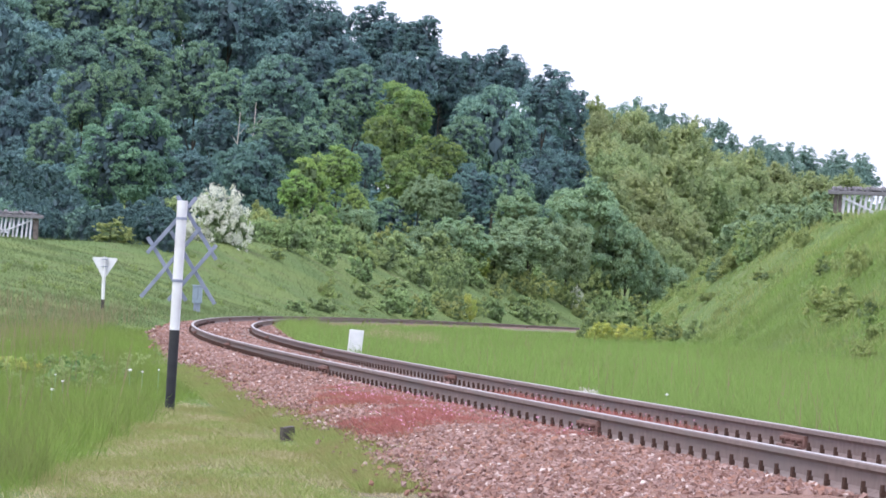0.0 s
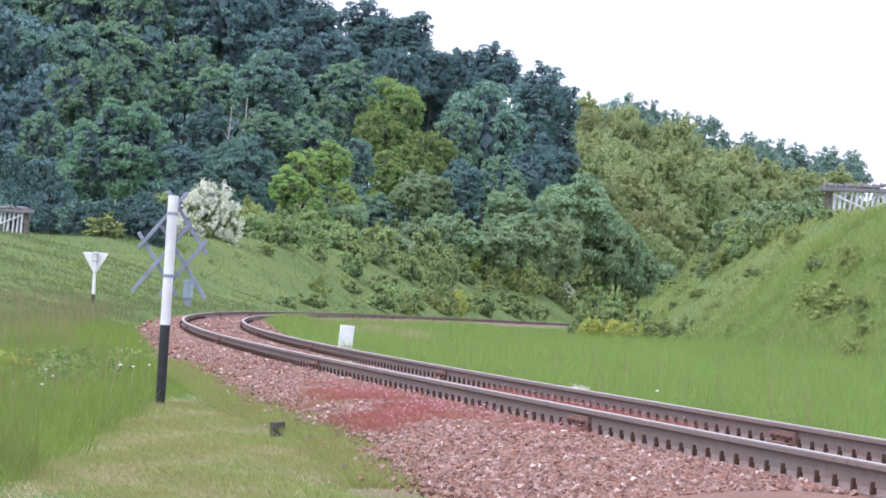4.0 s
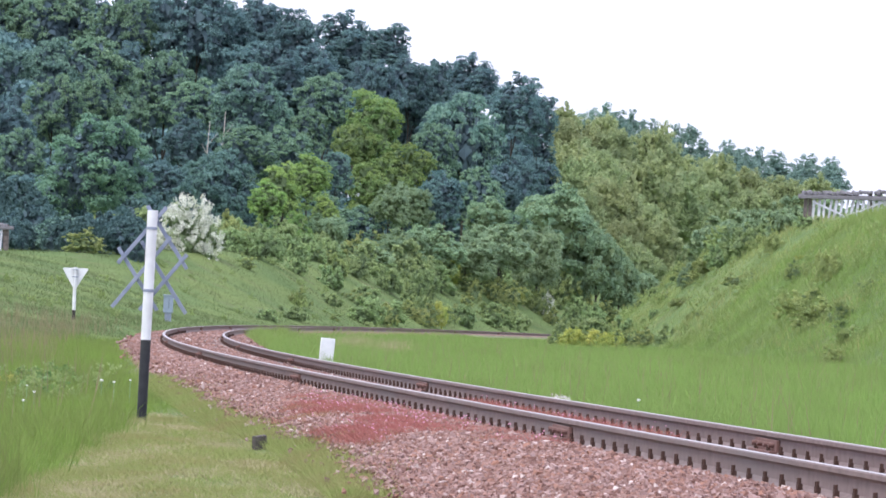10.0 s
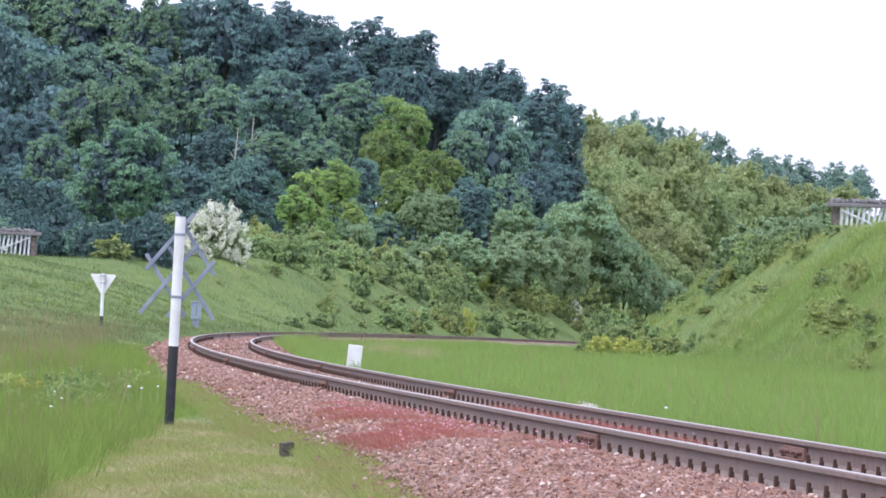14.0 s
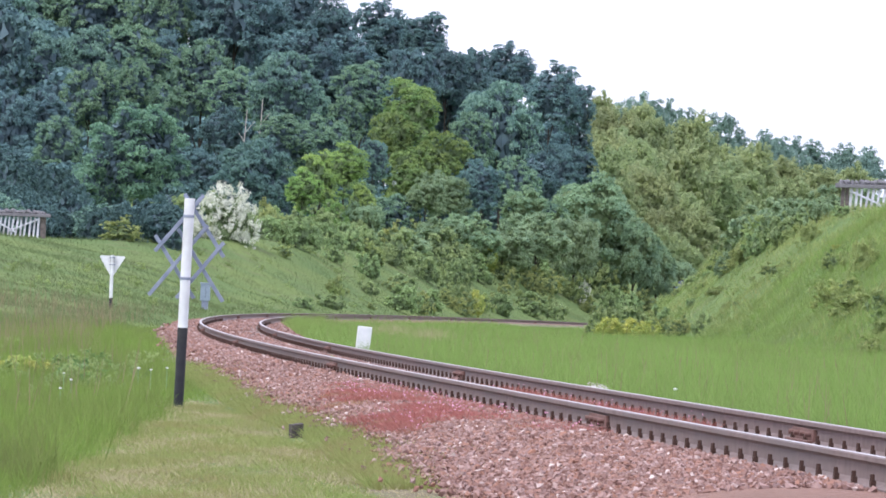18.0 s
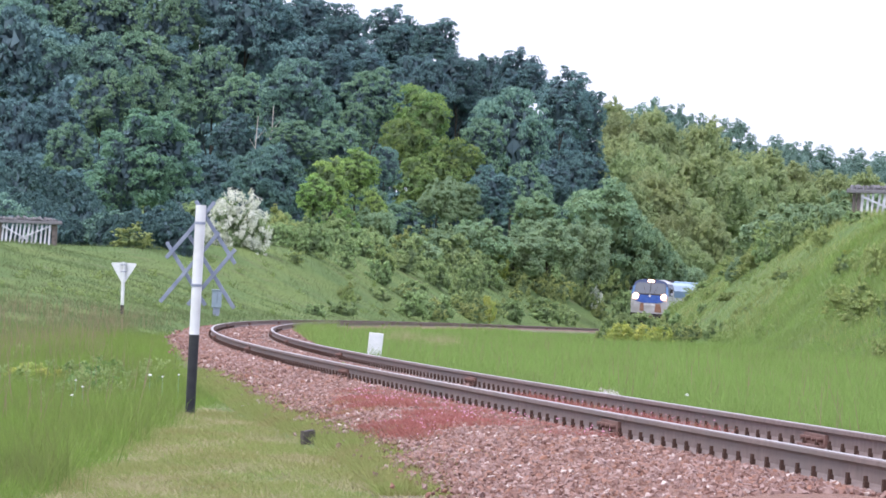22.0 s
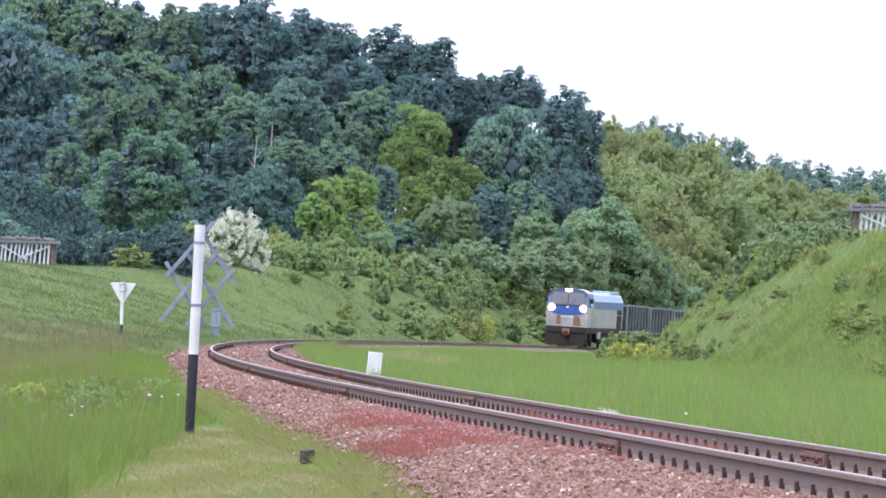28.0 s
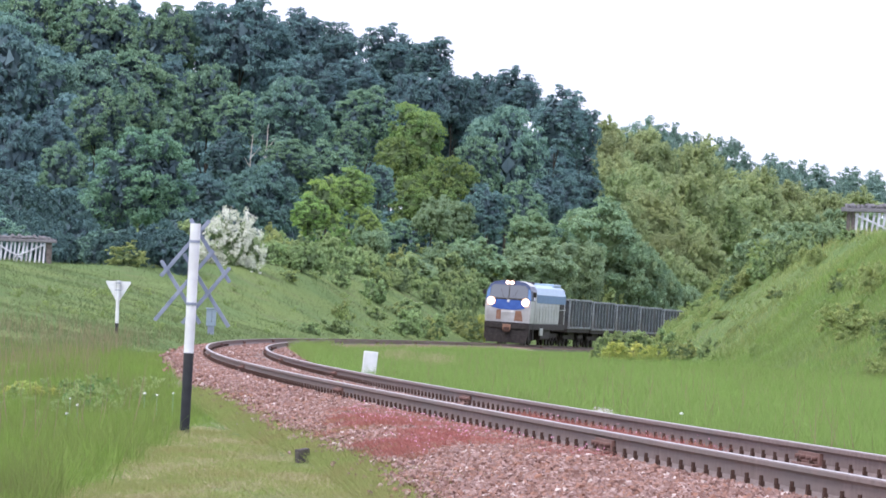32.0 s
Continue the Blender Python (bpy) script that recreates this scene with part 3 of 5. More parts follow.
BLUE_TREES = [(-47.0, 560, 17.6, 5.4, 6.6), (-41.4, 570, 19.5, 5.1, 5.6), (-16.9, 500, 15.3, 3.6, 4.6), (-14.7, 520, 13.0, 2.4, 3.1), (-7.4, 470, 9.4, 1.6, 2.1), (4.8, 530, 17.7, 4.2, 5.3), (3.0, 540, 16.0, 3.1, 3.9), (-52.9, 600, 23.1, 4.3, 5.5)]
MAPLE_TREES = [(-26.1, 425, 9.5, 4.7, 5.2), (-15.7, 415, 8.0, 3.4, 4.3)]
GREEN_TREES = [(-53.4, 612, 26.3, 5.3, 6.8), (-48.2, 616, 27.5, 6.1, 6.9), (-43.1, 610, 27.2, 5.1, 5.8), (-34.6, 600, 26.0, 4.0, 5.1), (-37.6, 530, 14.5, 3.2, 4.2), (-33.9, 535, 15.2, 2.7, 3.4), (-32.1, 540, 12.6, 2.6, 3.3), (-36.1, 575, 19.8, 4.5, 5.2), (-36.6, 480, 8.3, 2.5, 3.2), (-35.0, 425, 2.9, 3.3, 1.6), (-10.0, 540, 15.5, 3.1, 3.9), (-11.0, 510, 12.1, 2.1, 2.7)]
GREEN_TREES_2 = [(9.5, 500, 7.1, 2.3, 2.9), (-25.7, 520, 16.5, 4.0, 5.1), (-22.2, 510, 13.8, 2.7, 3.4), (-15.0, 450, 9.9, 3.1, 2.7), (-11.7, 455, 10.7, 2.8, 3.0), (1.4, 510, 14.1, 2.6, 3.3), (6.4, 500, 11.2, 2.8, 3.6), (-5.4, 440, 5.6, 2.5, 2.6), (-7.9, 430, 6.3, 1.7, 2.2)]
MID_TREES = [(16.7, 470, 8.1, 2.9, 3.2), (19.2, 480, 6.5, 2.2, 2.7), (21.4, 490, 5.5, 2.1, 2.3), (-2.3, 440, 7.6, 1.6, 2.1), (-0.1, 446, 8.2, 1.9, 2.4), (6.5, 450, 7.5, 2.1, 2.6), (13.0, 470, 10.4, 3.8, 4.9), (10.7, 446, 7.3, 2.5, 3.0), (7.1, 430, 6.6, 2.8, 2.5), (4.3, 424, 4.5, 2.4, 2.1), (1.8, 420, 4.4, 2.4, 2.4), (-1.2, 410, 3.5, 2.3, 1.9), (-3.8, 402, 2.3, 2.3, 1.3), (-7.1, 406, 4.2, 1.9, 2.1), (15.6, 478, 8.7, 2.5, 3.2)]
LIGHT_TREES = [(-10.7, 405, 7.9, 2.2, 2.8), (-8.7, 412, 9.0, 1.9, 2.4), (-9.6, 400, 4.1, 1.8, 2.2), (-7.0, 408, 5.8, 1.3, 1.7), (-11.7, 402, 6.4, 1.5, 1.9)]
YELLOW_TREES = [(-4.2, 500, 15.7, 3.4, 4.3), (-1.3, 490, 11.6, 2.8, 3.6), (-6.1, 495, 12.1, 2.1, 2.6), (-3.9, 488, 9.5, 3.3, 3.8)]
OLIVE_TREES = [(19.0, 680, 16.8, 2.8, 3.6), (19.8, 660, 15.8, 4.3, 5.5), (24.4, 690, 16.4, 3.5, 4.4), (25.1, 660, 16.3, 4.3, 5.5), (32.2, 710, 16.7, 3.7, 4.8), (28.2, 650, 14.9, 4.7, 5.8), (19.7, 610, 13.2, 4.4, 5.4), (23.0, 600, 12.3, 4.3, 5.1), (18.5, 590, 9.9, 3.5, 4.1), (37.5, 740, 13.2, 5.0, 5.5), (33.9, 680, 12.0, 4.9, 5.6), (26.9, 610, 10.8, 4.1, 4.3), (23.1, 580, 8.5, 2.9, 3.7), (28.2, 600, 9.0, 3.6, 4.2), (44.7, 780, 12.2, 4.9, 6.2), (40.7, 720, 10.6, 4.3, 4.8), (50.8, 800, 11.1, 4.6, 5.1), (50.2, 770, 9.8, 4.3, 4.1), (59.1, 830, 11.0, 4.6, 4.5), (66.4, 860, 12.3, 4.6, 4.9)]
OLIVE_TREES_2 = [(18.2, 630, 14.1, 3.8, 4.8), (21.9, 640, 14.9, 4.0, 5.1), (24.3, 570, 6.9, 2.5, 3.2), (25.8, 560, 5.1, 2.1, 2.1), (36.1, 690, 7.5, 3.8, 3.9)]
RIDGE_TREES = [(26.2, 770, 14.1, 5.2, 5.1), (30.7, 780, 14.0, 3.9, 4.6), (34.9, 790, 13.2, 3.5, 4.4), (40.2, 820, 12.5, 4.4, 4.5), (42.7, 810, 14.3, 1.6, 2.0), (45.7, 830, 11.7, 3.2, 4.1), (51.3, 860, 11.9, 4.1, 4.9), (56.4, 880, 11.8, 5.2, 4.9), (63.3, 910, 12.1, 5.4, 5.1), (69.8, 930, 12.9, 4.9, 5.0), (76.6, 960, 12.8, 4.8, 4.8)]
GREEN_BUSHES = [(8.6, 264, 1.5, 1.0), (9.6, 262, 1.5, 1.1), (9.8, 240, 1.5, 0.8), (7.6, 265, 1.2, 0.7), (-10.3, 339, 2.3, 1.7), (-7.8, 346, 1.2, 0.8), (-5.4, 352, 1.7, 1.2), (-3.6, 377, 2.9, 1.6), (-1.7, 379, 1.9, 1.1), (-0.5, 406, 3.1, 2.0), (-3.5, 496, 3.3, 3.0), (-9.1, 451, 2.5, 2.7), (5.7, 442, 4.3, 2.7), (2.2, 408, 2.2, 1.6), (-3.3, 337, 1.8, 1.3), (-1.3, 352, 1.7, 1.3)]
GREEN_BUSHES_2 = [(1.1, 371, 2.0, 1.2), (3.9, 390, 1.7, 1.5), (6.5, 406, 2.0, 1.6), (-7.0, 306, 0.9, 0.9), (-8.3, 295, 0.7, 0.7), (11.4, 558, 4.3, 2.4), (10.7, 218, 1.0, 0.5), (15.2, 239, 1.4, 1.1), (16.4, 245, 0.9, 0.8), (15.1, 280, 1.3, 0.8), (14.7, 246, 1.1, 0.9), (17.2, 227, 0.5, 0.7)]
SLOPE_BUSHES = [(15.4, 192, 1.3, 0.9), (14.0, 190, 1.0, 0.7), (14.3, 182, 1.0, 1.0), (13.6, 165, 0.7, 0.5), (12.2, 225, 0.4, 0.3), (14.4, 171, 0.6, 0.5), (15.6, 225, 0.9, 1.1), (14.1, 250, 1.1, 1.0), (12.5, 240, 0.5, 0.7)]
BROW_BUSHES = [(18.2, 243, 1.7, 1.3), (19.8, 247, 1.9, 1.4), (21.4, 244, 1.8, 1.3), (23.0, 248, 2.0, 1.5), (24.8, 245, 1.8, 1.4), (26.5, 247, 1.9, 1.4), (16.4, 274, 2.2, 1.8), (16.6, 294, 1.8, 1.1), (16.3, 254, 1.7, 1.2), (16.7, 236, 1.5, 0.8), (13.4, 254, 1.3, 0.7)]
OLIVE_BUSHES = [(-19.4, 304, 1.6, 1.9), (-20.8, 369, 1.6, 1.8), (-10.5, 327, 1.1, 0.8), (-5.3, 366, 1.6, 1.2), (10.3, 227, 1.1, 0.7), (9.7, 238, 1.2, 0.8), (6.8, 240, 0.9, 0.8), (14.8, 177, 0.8, 0.6), (17.8, 476, 1.9, 2.1), (14.2, 268, 1.0, 1.0), (14.9, 202, 1.0, 0.7), (10.2, 234, 0.8, 0.6)]
BRIGHT_BUSHES = [(1.6, 372, 1.9, 0.9), (2.2, 378, 1.7, 0.8), (8.2, 238, 1.0, 1.0), (8.3, 216, 0.9, 0.8), (7.4, 237, 1.1, 0.8), (9.0, 444, 1.0, 1.0), (2.9, 421, 2.8, 1.4)]
WHITE_BUSHES = [(-14.25, 324, 3.65, 2.2), (11.2, 446, 2.1, 1.3)]
# ---- trees and bushes ----
def ico(level):
    bm = bmesh.new()
    bmesh.ops.create_icosphere(bm, subdivisions=level, radius=1.0)
    v = np.array([p.co for p in bm.verts])
    f = np.array([[p.index for p in q.verts] for q in bm.faces])
    bm.free()
    return v, f


KNOB = ico(1)


def crown_mesh(name, material, seed, boughs=22, leaves=11000, leaf=0.028, bough=(0.24, 0.38), low=-0.7, clumps=12, tall=1.1, rough=0.14, flat=0.8, up=0.45, spike=0.0, inner=0.52, core=None):
    """A crown of radius one: boughs set all over it, on each a cluster of rounded clumps, on each clump many single
    leaves, and a dense heart within, its shade put into the core colour.
    """
    g = np.random.default_rng(seed)

    def unit(n):
        q = g.normal(size=(n, 3))
        return q / np.linalg.norm(q, axis=1)[:, None]

    def long(q):
        return q / np.linalg.norm(q, axis=1)[:, None]

    ph = g.uniform(0, 6.28, 6)

    def bulge(q):
        return 1 + rough * (np.sin(q[:, 0] * 2.6 + ph[0]) + np.sin(q[:, 1] * 2.9 + ph[1]) + 0.8 * np.sin(q[:, 2] * 3.7 + ph[2]) + 0.5 * np.sin(q[:, 0] * 6.1 + q[:, 2] * 5.0 + ph[3]))

    total = int(boughs * 2 / (1 - low))
    i = np.arange(total) + 0.5
    z = 1 - 2 * i / total
    a = i * 2.39996 + g.uniform(0, 6.28)
    c = np.stack([np.sqrt(1 - z * z) * np.cos(a), np.sqrt(1 - z * z) * np.sin(a), z], -1) + g.normal(0, 0.14, (total, 3))
    c = long(c[c[:, 2] > low])
    c = c * (0.72 * bulge(c) * g.uniform(0.86, 1.12, len(c)))[:, None]
    r = g.uniform(*bough, len(c))
    own = np.repeat(np.arange(len(c)), clumps)
    out = long(c)[own]
    dirs = long(unit(len(own)) + 0.55 * out + [0, 0, 0.15])
    cc = c[own] + dirs * (r[own] * g.uniform(0.78, 1.12, len(own)))[:, None] * [1, 1, 0.9]
    cr = r[own] * g.uniform(0.30, 0.56, len(own))
    pick = g.choice(len(cc), leaves, p=cr ** 2 / (cr ** 2).sum())
    m = long(unit(leaves) + 0.40 * dirs[pick] + [0, 0, 0.50])
    p = cc[pick] + m * [1.15, 1.15, 1] * (cr[pick] * g.uniform(0.25, 1.0, leaves) ** 0.6 * 1.25 * (1 - 0.6 * spike))[:, None] * [1, 1, flat]
    p = p + long(dirs[pick] + [0, 0, 0.3]) * (cr[pick] * g.uniform(-0.4, 2.6, leaves) * spike)[:, None]
    nn = long(m * 0.7 + g.normal(0, 0.50, (leaves, 3)) + [0, 0, up])
    t = long(np.cross(nn, g.normal(size=(leaves, 3))))
    b = np.cross(nn, t)
    sz = (leaf * g.uniform(0.6, 1.4, leaves))[:, None]
    v = np.stack([p - t * sz - b * sz * 0.55, p + t * sz - b * sz * 0.55, p + b * sz * 1.25], 1).reshape(-1, 3)
    # broad sprays inside each bough and round the heart of the crown; core paints their shade
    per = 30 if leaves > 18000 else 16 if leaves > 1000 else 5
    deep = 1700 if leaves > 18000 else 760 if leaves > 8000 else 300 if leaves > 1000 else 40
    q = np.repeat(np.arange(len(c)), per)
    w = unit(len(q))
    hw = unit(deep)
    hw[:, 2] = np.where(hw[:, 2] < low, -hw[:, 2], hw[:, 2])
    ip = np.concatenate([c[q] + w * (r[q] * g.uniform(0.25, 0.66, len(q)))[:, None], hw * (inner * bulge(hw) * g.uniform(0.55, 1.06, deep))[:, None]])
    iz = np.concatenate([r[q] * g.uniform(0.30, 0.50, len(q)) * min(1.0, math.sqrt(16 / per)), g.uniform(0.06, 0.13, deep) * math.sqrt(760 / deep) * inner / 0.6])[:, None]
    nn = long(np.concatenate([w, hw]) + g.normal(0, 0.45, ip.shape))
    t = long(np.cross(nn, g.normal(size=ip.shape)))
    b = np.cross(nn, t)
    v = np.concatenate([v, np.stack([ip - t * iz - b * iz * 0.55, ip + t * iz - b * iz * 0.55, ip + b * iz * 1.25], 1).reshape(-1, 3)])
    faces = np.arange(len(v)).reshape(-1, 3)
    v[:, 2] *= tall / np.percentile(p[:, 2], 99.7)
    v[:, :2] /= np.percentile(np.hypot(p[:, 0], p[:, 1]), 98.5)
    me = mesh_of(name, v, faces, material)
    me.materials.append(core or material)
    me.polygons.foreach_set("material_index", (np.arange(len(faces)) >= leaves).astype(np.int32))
    return me


def trunk_mesh(seed):
    """A tapered trunk with a few limbs, one unit high."""
    g = random.Random(seed)
    bm = bmesh.new()
    rod(0.028, 0.72, (0, 0, 0.30), None, 8, 0.012, bm=bm)
    for i in range(5):
        a, z = i * 1.3 + g.random(), 0.28 + 0.08 * i
        rod(0.012, 0.20, (0.07 * math.cos(a), 0.07 * math.sin(a), z + 0.06), turned(0, 0, math.degrees(a)) @ turned(0, 42, 0), 6, 0.004, bm=bm)
    me = bpy.data.meshes.new("trunk")
    bm.to_mesh(me)
    bm.free()
    me.materials.append(BARK)
    return me


TRUNKS = [trunk_mesh(i) for i in range(3)]
TREE_KINDS = {
    "dark": [crown_mesh("crown", LEAF_DARK_HAZE, 10 + i, 36, 13000, 0.024, (0.17, 0.29), clumps=10, flat=0.50, up=0.5, inner=0.60, core=CORE_SHADE) for i in range(4)],
    "mid": [crown_mesh("crown", LEAF_MID, 20 + i, 32, 12000, 0.025, (0.17, 0.30), flat=0.6, core=INNER_SHADE) for i in range(4)],
    "light": [crown_mesh("crown", LEAF_LIGHT, 30 + i, 30, 12000, 0.025, (0.17, 0.30), rough=0.18, flat=0.6, core=INNER_SHADE) for i in range(3)],
    "yellow": [crown_mesh("crown", LEAF_YELLOW, 40 + i, 34, 14000, 0.023, (0.16, 0.28), rough=0.2, flat=0.5, core=INNER_SHADE) for i in range(3)],
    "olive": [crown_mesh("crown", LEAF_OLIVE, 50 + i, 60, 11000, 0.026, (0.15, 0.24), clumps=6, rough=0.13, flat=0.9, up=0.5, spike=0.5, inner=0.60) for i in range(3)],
    "blue": [crown_mesh("crown", LEAF_WOOD_HAZE, 45 + i, 36, 15000, 0.023, (0.17, 0.29), clumps=10, flat=0.50, up=0.5, inner=0.60, core=CORE_SHADE) for i in range(3)],
    "maple": [crown_mesh("crown", LEAF_MAPLE, 145, 38, 26000, 0.019, (0.18, 0.29), clumps=11, flat=0.50, up=0.6, core=CORE_SHADE)],
    "dusky": [crown_mesh("crown", LEAF_DUSKY, 146, 38, 22000, 0.020, (0.18, 0.29), clumps=11, flat=0.50, up=0.6, rough=0.08, core=CORE_SHADE)],
    "green": [crown_mesh("crown", LEAF_GREEN, 25 + i, 36, 12500, 0.025, (0.17, 0.29), clumps=10, flat=0.50, up=0.5, inner=0.60, core=CORE_SHADE) for i in range(4)],
    "plain": [crown_mesh("crown", LEAF_DARK_HAZE, 55 + i, 22, 3800, 0.048, (0.18, 0.30), clumps=9, flat=0.6, core=CORE_SHADE) for i in range(3)],
    "far": [crown_mesh("crown", LEAF_OLIVE, 165 + i, 24, 3000, 0.052, (0.18, 0.30), clumps=6, core=INNER_SHADE) for i in range(2)],
    "ridge": [crown_mesh("crown", LEAF_RIDGE_HAZE, 155 + i, 30, 6000, 0.030, (0.16, 0.27), clumps=9, spike=0.4) for i in range(3)],
}
TREE_WORDS = {
    "dark": "tall dark haze-blue broadleaf tree on the wooded hillside",
    "mid": "mid-green broadleaf tree at the edge of the wood",
    "light": "young light-green leafy tree at the wood's edge",
    "yellow": "yellowish-green oak tree standing out of the dark wood",
    "blue": "tall green broadleaf tree with haze-blue tint in the hillside wood",
    "green": "deep green broadleaf tree in the hillside wood",
    "maple": "broad full-leaved blue-green maple at the foot of the wood",
    "dusky": "round dusky blue-green tree behind the blossoming hawthorn",
    "far": "low olive-green tree on the far hillside",
    "ridge": "haze-tinted blue-green tree on the far ridge against the sky",
    "plain": "dark green broadleaf tree deep in the wood",
    "olive": "olive-green feathery tree on the far hillside",
}


def plant_tree(x, y, height, radius, kind, half=None, group="trees of the hillside wood"):
    tree = thing("tree", Matrix.Translation((x, y, gz(x, y) - 0.1)) @ turned(0, 0, rng.uniform(0, 360)), TREE_WORDS[kind], "tree", group)
    wide = min(height, 1.6 * radius)
    shared("trunk", TRUNKS[int(rng.integers(3))], tree, Matrix.Diagonal((wide, wide, height, 1)))
    rz = half or max(min(height * 0.5, 1.3 * radius), 0.8 * radius)
    kinds = TREE_KINDS[kind]
    shared("crown", kinds[int(rng.integers(len(kinds)))], tree, Matrix.Translation((0, 0, height - rz)) @ Matrix.Diagonal((radius * 1.06, radius * 1.06, rz / 1.1, 1)))


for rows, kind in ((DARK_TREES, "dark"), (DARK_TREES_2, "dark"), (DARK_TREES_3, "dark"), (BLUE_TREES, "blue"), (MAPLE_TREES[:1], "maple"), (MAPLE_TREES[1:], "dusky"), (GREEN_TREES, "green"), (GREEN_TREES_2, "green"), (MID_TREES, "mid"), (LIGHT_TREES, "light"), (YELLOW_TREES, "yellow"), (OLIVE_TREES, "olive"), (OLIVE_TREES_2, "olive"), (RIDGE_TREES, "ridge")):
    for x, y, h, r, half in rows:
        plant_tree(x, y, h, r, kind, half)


CREST_U = [-0.092, -0.083, -0.071, -0.058, -0.045, -0.034, -0.025, -0.018, -0.009, -0.001, 0.004, 0.011, 0.019, 0.025, 0.033]
CREST_E = [0.0735, 0.0730, 0.0705, 0.0640, 0.0590, 0.0580, 0.0545, 0.0510, 0.0510, 0.0420, 0.0420, 0.0420, 0.0400, 0.0330, 0.0285]


def fill_wood():
    """The rest of the wood, closing the gaps between the named trees."""
    for y in np.arange(432, 540, 16.0):
        for x in np.arange(-0.118 * y, 12 + (y - 430) * 0.02, 8.5):
            px, py = x + rng.uniform(-2.5, 2.5), y + rng.uniform(-5, 5)
            if aside(px, py)[1] > -34 or (px < -8 and py < 468):
                continue
            plant_tree(px, py, rng.uniform(3.6, 5.2) + 2.0 * smooth(py, 480, 560), rng.uniform(3.0, 3.8), "plain" if rng.random() < 0.8 else "green")
    for y in np.arange(552, 630, 26.0):
        for x in np.arange(-0.112 * y, 0.030 * y, 6.6):
            px, py = x + rng.uniform(-2, 2), y + rng.uniform(-6, 6)
            top = float(np.interp(px / py, CREST_U, CREST_E)) - rng.uniform(0.020, 0.034)
            height = min(1.7 + top * py - gz(px, py), 20.0)
            if height > 4 and aside(px, py)[1] < -24:
                wide = rng.uniform(4.0, 5.0)
                plant_tree(px, py, height, wide, "plain", min(height * 0.52, 1.35 * wide))
    for y in np.arange(632, 700, 24.0):
        for x in np.arange(-0.115 * y, 0.024 * y, 7.6):
            px, py = x + rng.uniform(-2, 2), y + rng.uniform(-6, 6)
            top = float(np.interp(px / py, CREST_U, CREST_E)) - rng.uniform(0.007, 0.020)
            height = min(1.7 + top * py - gz(px, py), 27.0)
            if height < 6 or aside(px, py)[1] > -34:
                continue
            plant_tree(px, py, height, rng.uniform(4.2, 5.6), "plain")
    for y in np.arange(600, 900, 60.0):
        for x in np.arange(0.028 * y, 0.098 * y, 14.0):
            px, py = x + rng.uniform(-3, 3), y + rng.uniform(-8, 8)
            if aside(px, py)[1] > -26:
                continue
            plant_tree(px, py, rng.uniform(5.0, 6.5), rng.uniform(4.0, 5.4), "far")


fill_wood()

BUSH_KINDS = {
    "green": ([crown_mesh("foliage", LEAF_BUSH, 60 + i, 14, 2000, 0.054, (0.18, 0.32), -0.3, 7, 1.0, 0.22, inner=0.40, core=INNER_SHADE) for i in range(3)], "leafy green bush on the grassy cutting slope"),
    "large": ([crown_mesh("foliage", LEAF_BUSH, 65 + i, 20, 3400, 0.042, (0.16, 0.28), -0.3, 9, 1.0, 0.22, inner=0.45, core=INNER_SHADE) for i in range(3)], "large leafy green bush at the edge of the wood"),
    "olive": ([crown_mesh("foliage", LEAF_SCRUB, 70 + i, 16, 2600, 0.046, (0.18, 0.32), -0.3, 7, 1.0, 0.25, spike=0.4, inner=0.40, core=INNER_SHADE) for i in range(2)], "pale olive-green bush on the cutting slope"),
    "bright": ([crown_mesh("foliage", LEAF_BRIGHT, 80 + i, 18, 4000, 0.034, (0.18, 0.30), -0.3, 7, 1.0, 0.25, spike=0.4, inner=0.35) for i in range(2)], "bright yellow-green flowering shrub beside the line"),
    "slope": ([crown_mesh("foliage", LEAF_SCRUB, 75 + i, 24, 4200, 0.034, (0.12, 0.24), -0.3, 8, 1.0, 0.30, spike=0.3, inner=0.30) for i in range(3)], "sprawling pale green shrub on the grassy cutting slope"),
    "brow": ([crown_mesh("foliage", LEAF_MID, 78 + i, 20, 5200, 0.036, (0.16, 0.28), -0.3, 8, 1.0, 0.22, inner=0.42, core=INNER_SHADE) for i in range(2)], "dense green shrub on the brow of the cutting"),
    "deep": ([crown_mesh("foliage", LEAF_SHRUB_SHADE, 95 + i, 18, 3600, 0.044, (0.20, 0.36), -0.3, 9, 1.0, 0.22, inner=0.46, core=CORE_SHADE) for i in range(2)], "shade-dark green shrub under the trees of the wood"),
    "skirt": ([crown_mesh("foliage", LEAF_WOOD_HAZE, 195 + i, 18, 3600, 0.044, (0.20, 0.36), -0.3, 9, 1.0, 0.22, inner=0.46, core=CORE_SHADE) for i in range(2)], "green shrub with haze-blue tint at the foot of the wood"),
    "herb": ([crown_mesh("foliage", LEAF_HERB, 185 + i, 14, 1600, 0.050, (0.16, 0.30), -0.3, 7, 1.0, 0.3, spike=0.3, inner=0.35, core=INNER_SHADE) for i in range(2)], "leafy green herb clump in the tall grass"),
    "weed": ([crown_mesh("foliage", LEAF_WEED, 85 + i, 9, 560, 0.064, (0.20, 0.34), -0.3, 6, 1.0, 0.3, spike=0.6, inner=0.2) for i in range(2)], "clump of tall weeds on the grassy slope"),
    "white": ([crown_mesh("foliage", BLOSSOM, 90, 30, 20000, 0.016, (0.15, 0.26), -0.5, 14, 1.0, 0.12, spike=0.65, inner=0.42, core=INNER_SHADE)], "white-blossoming hawthorn bush at the wood's edge"),
}


WEEDS = []


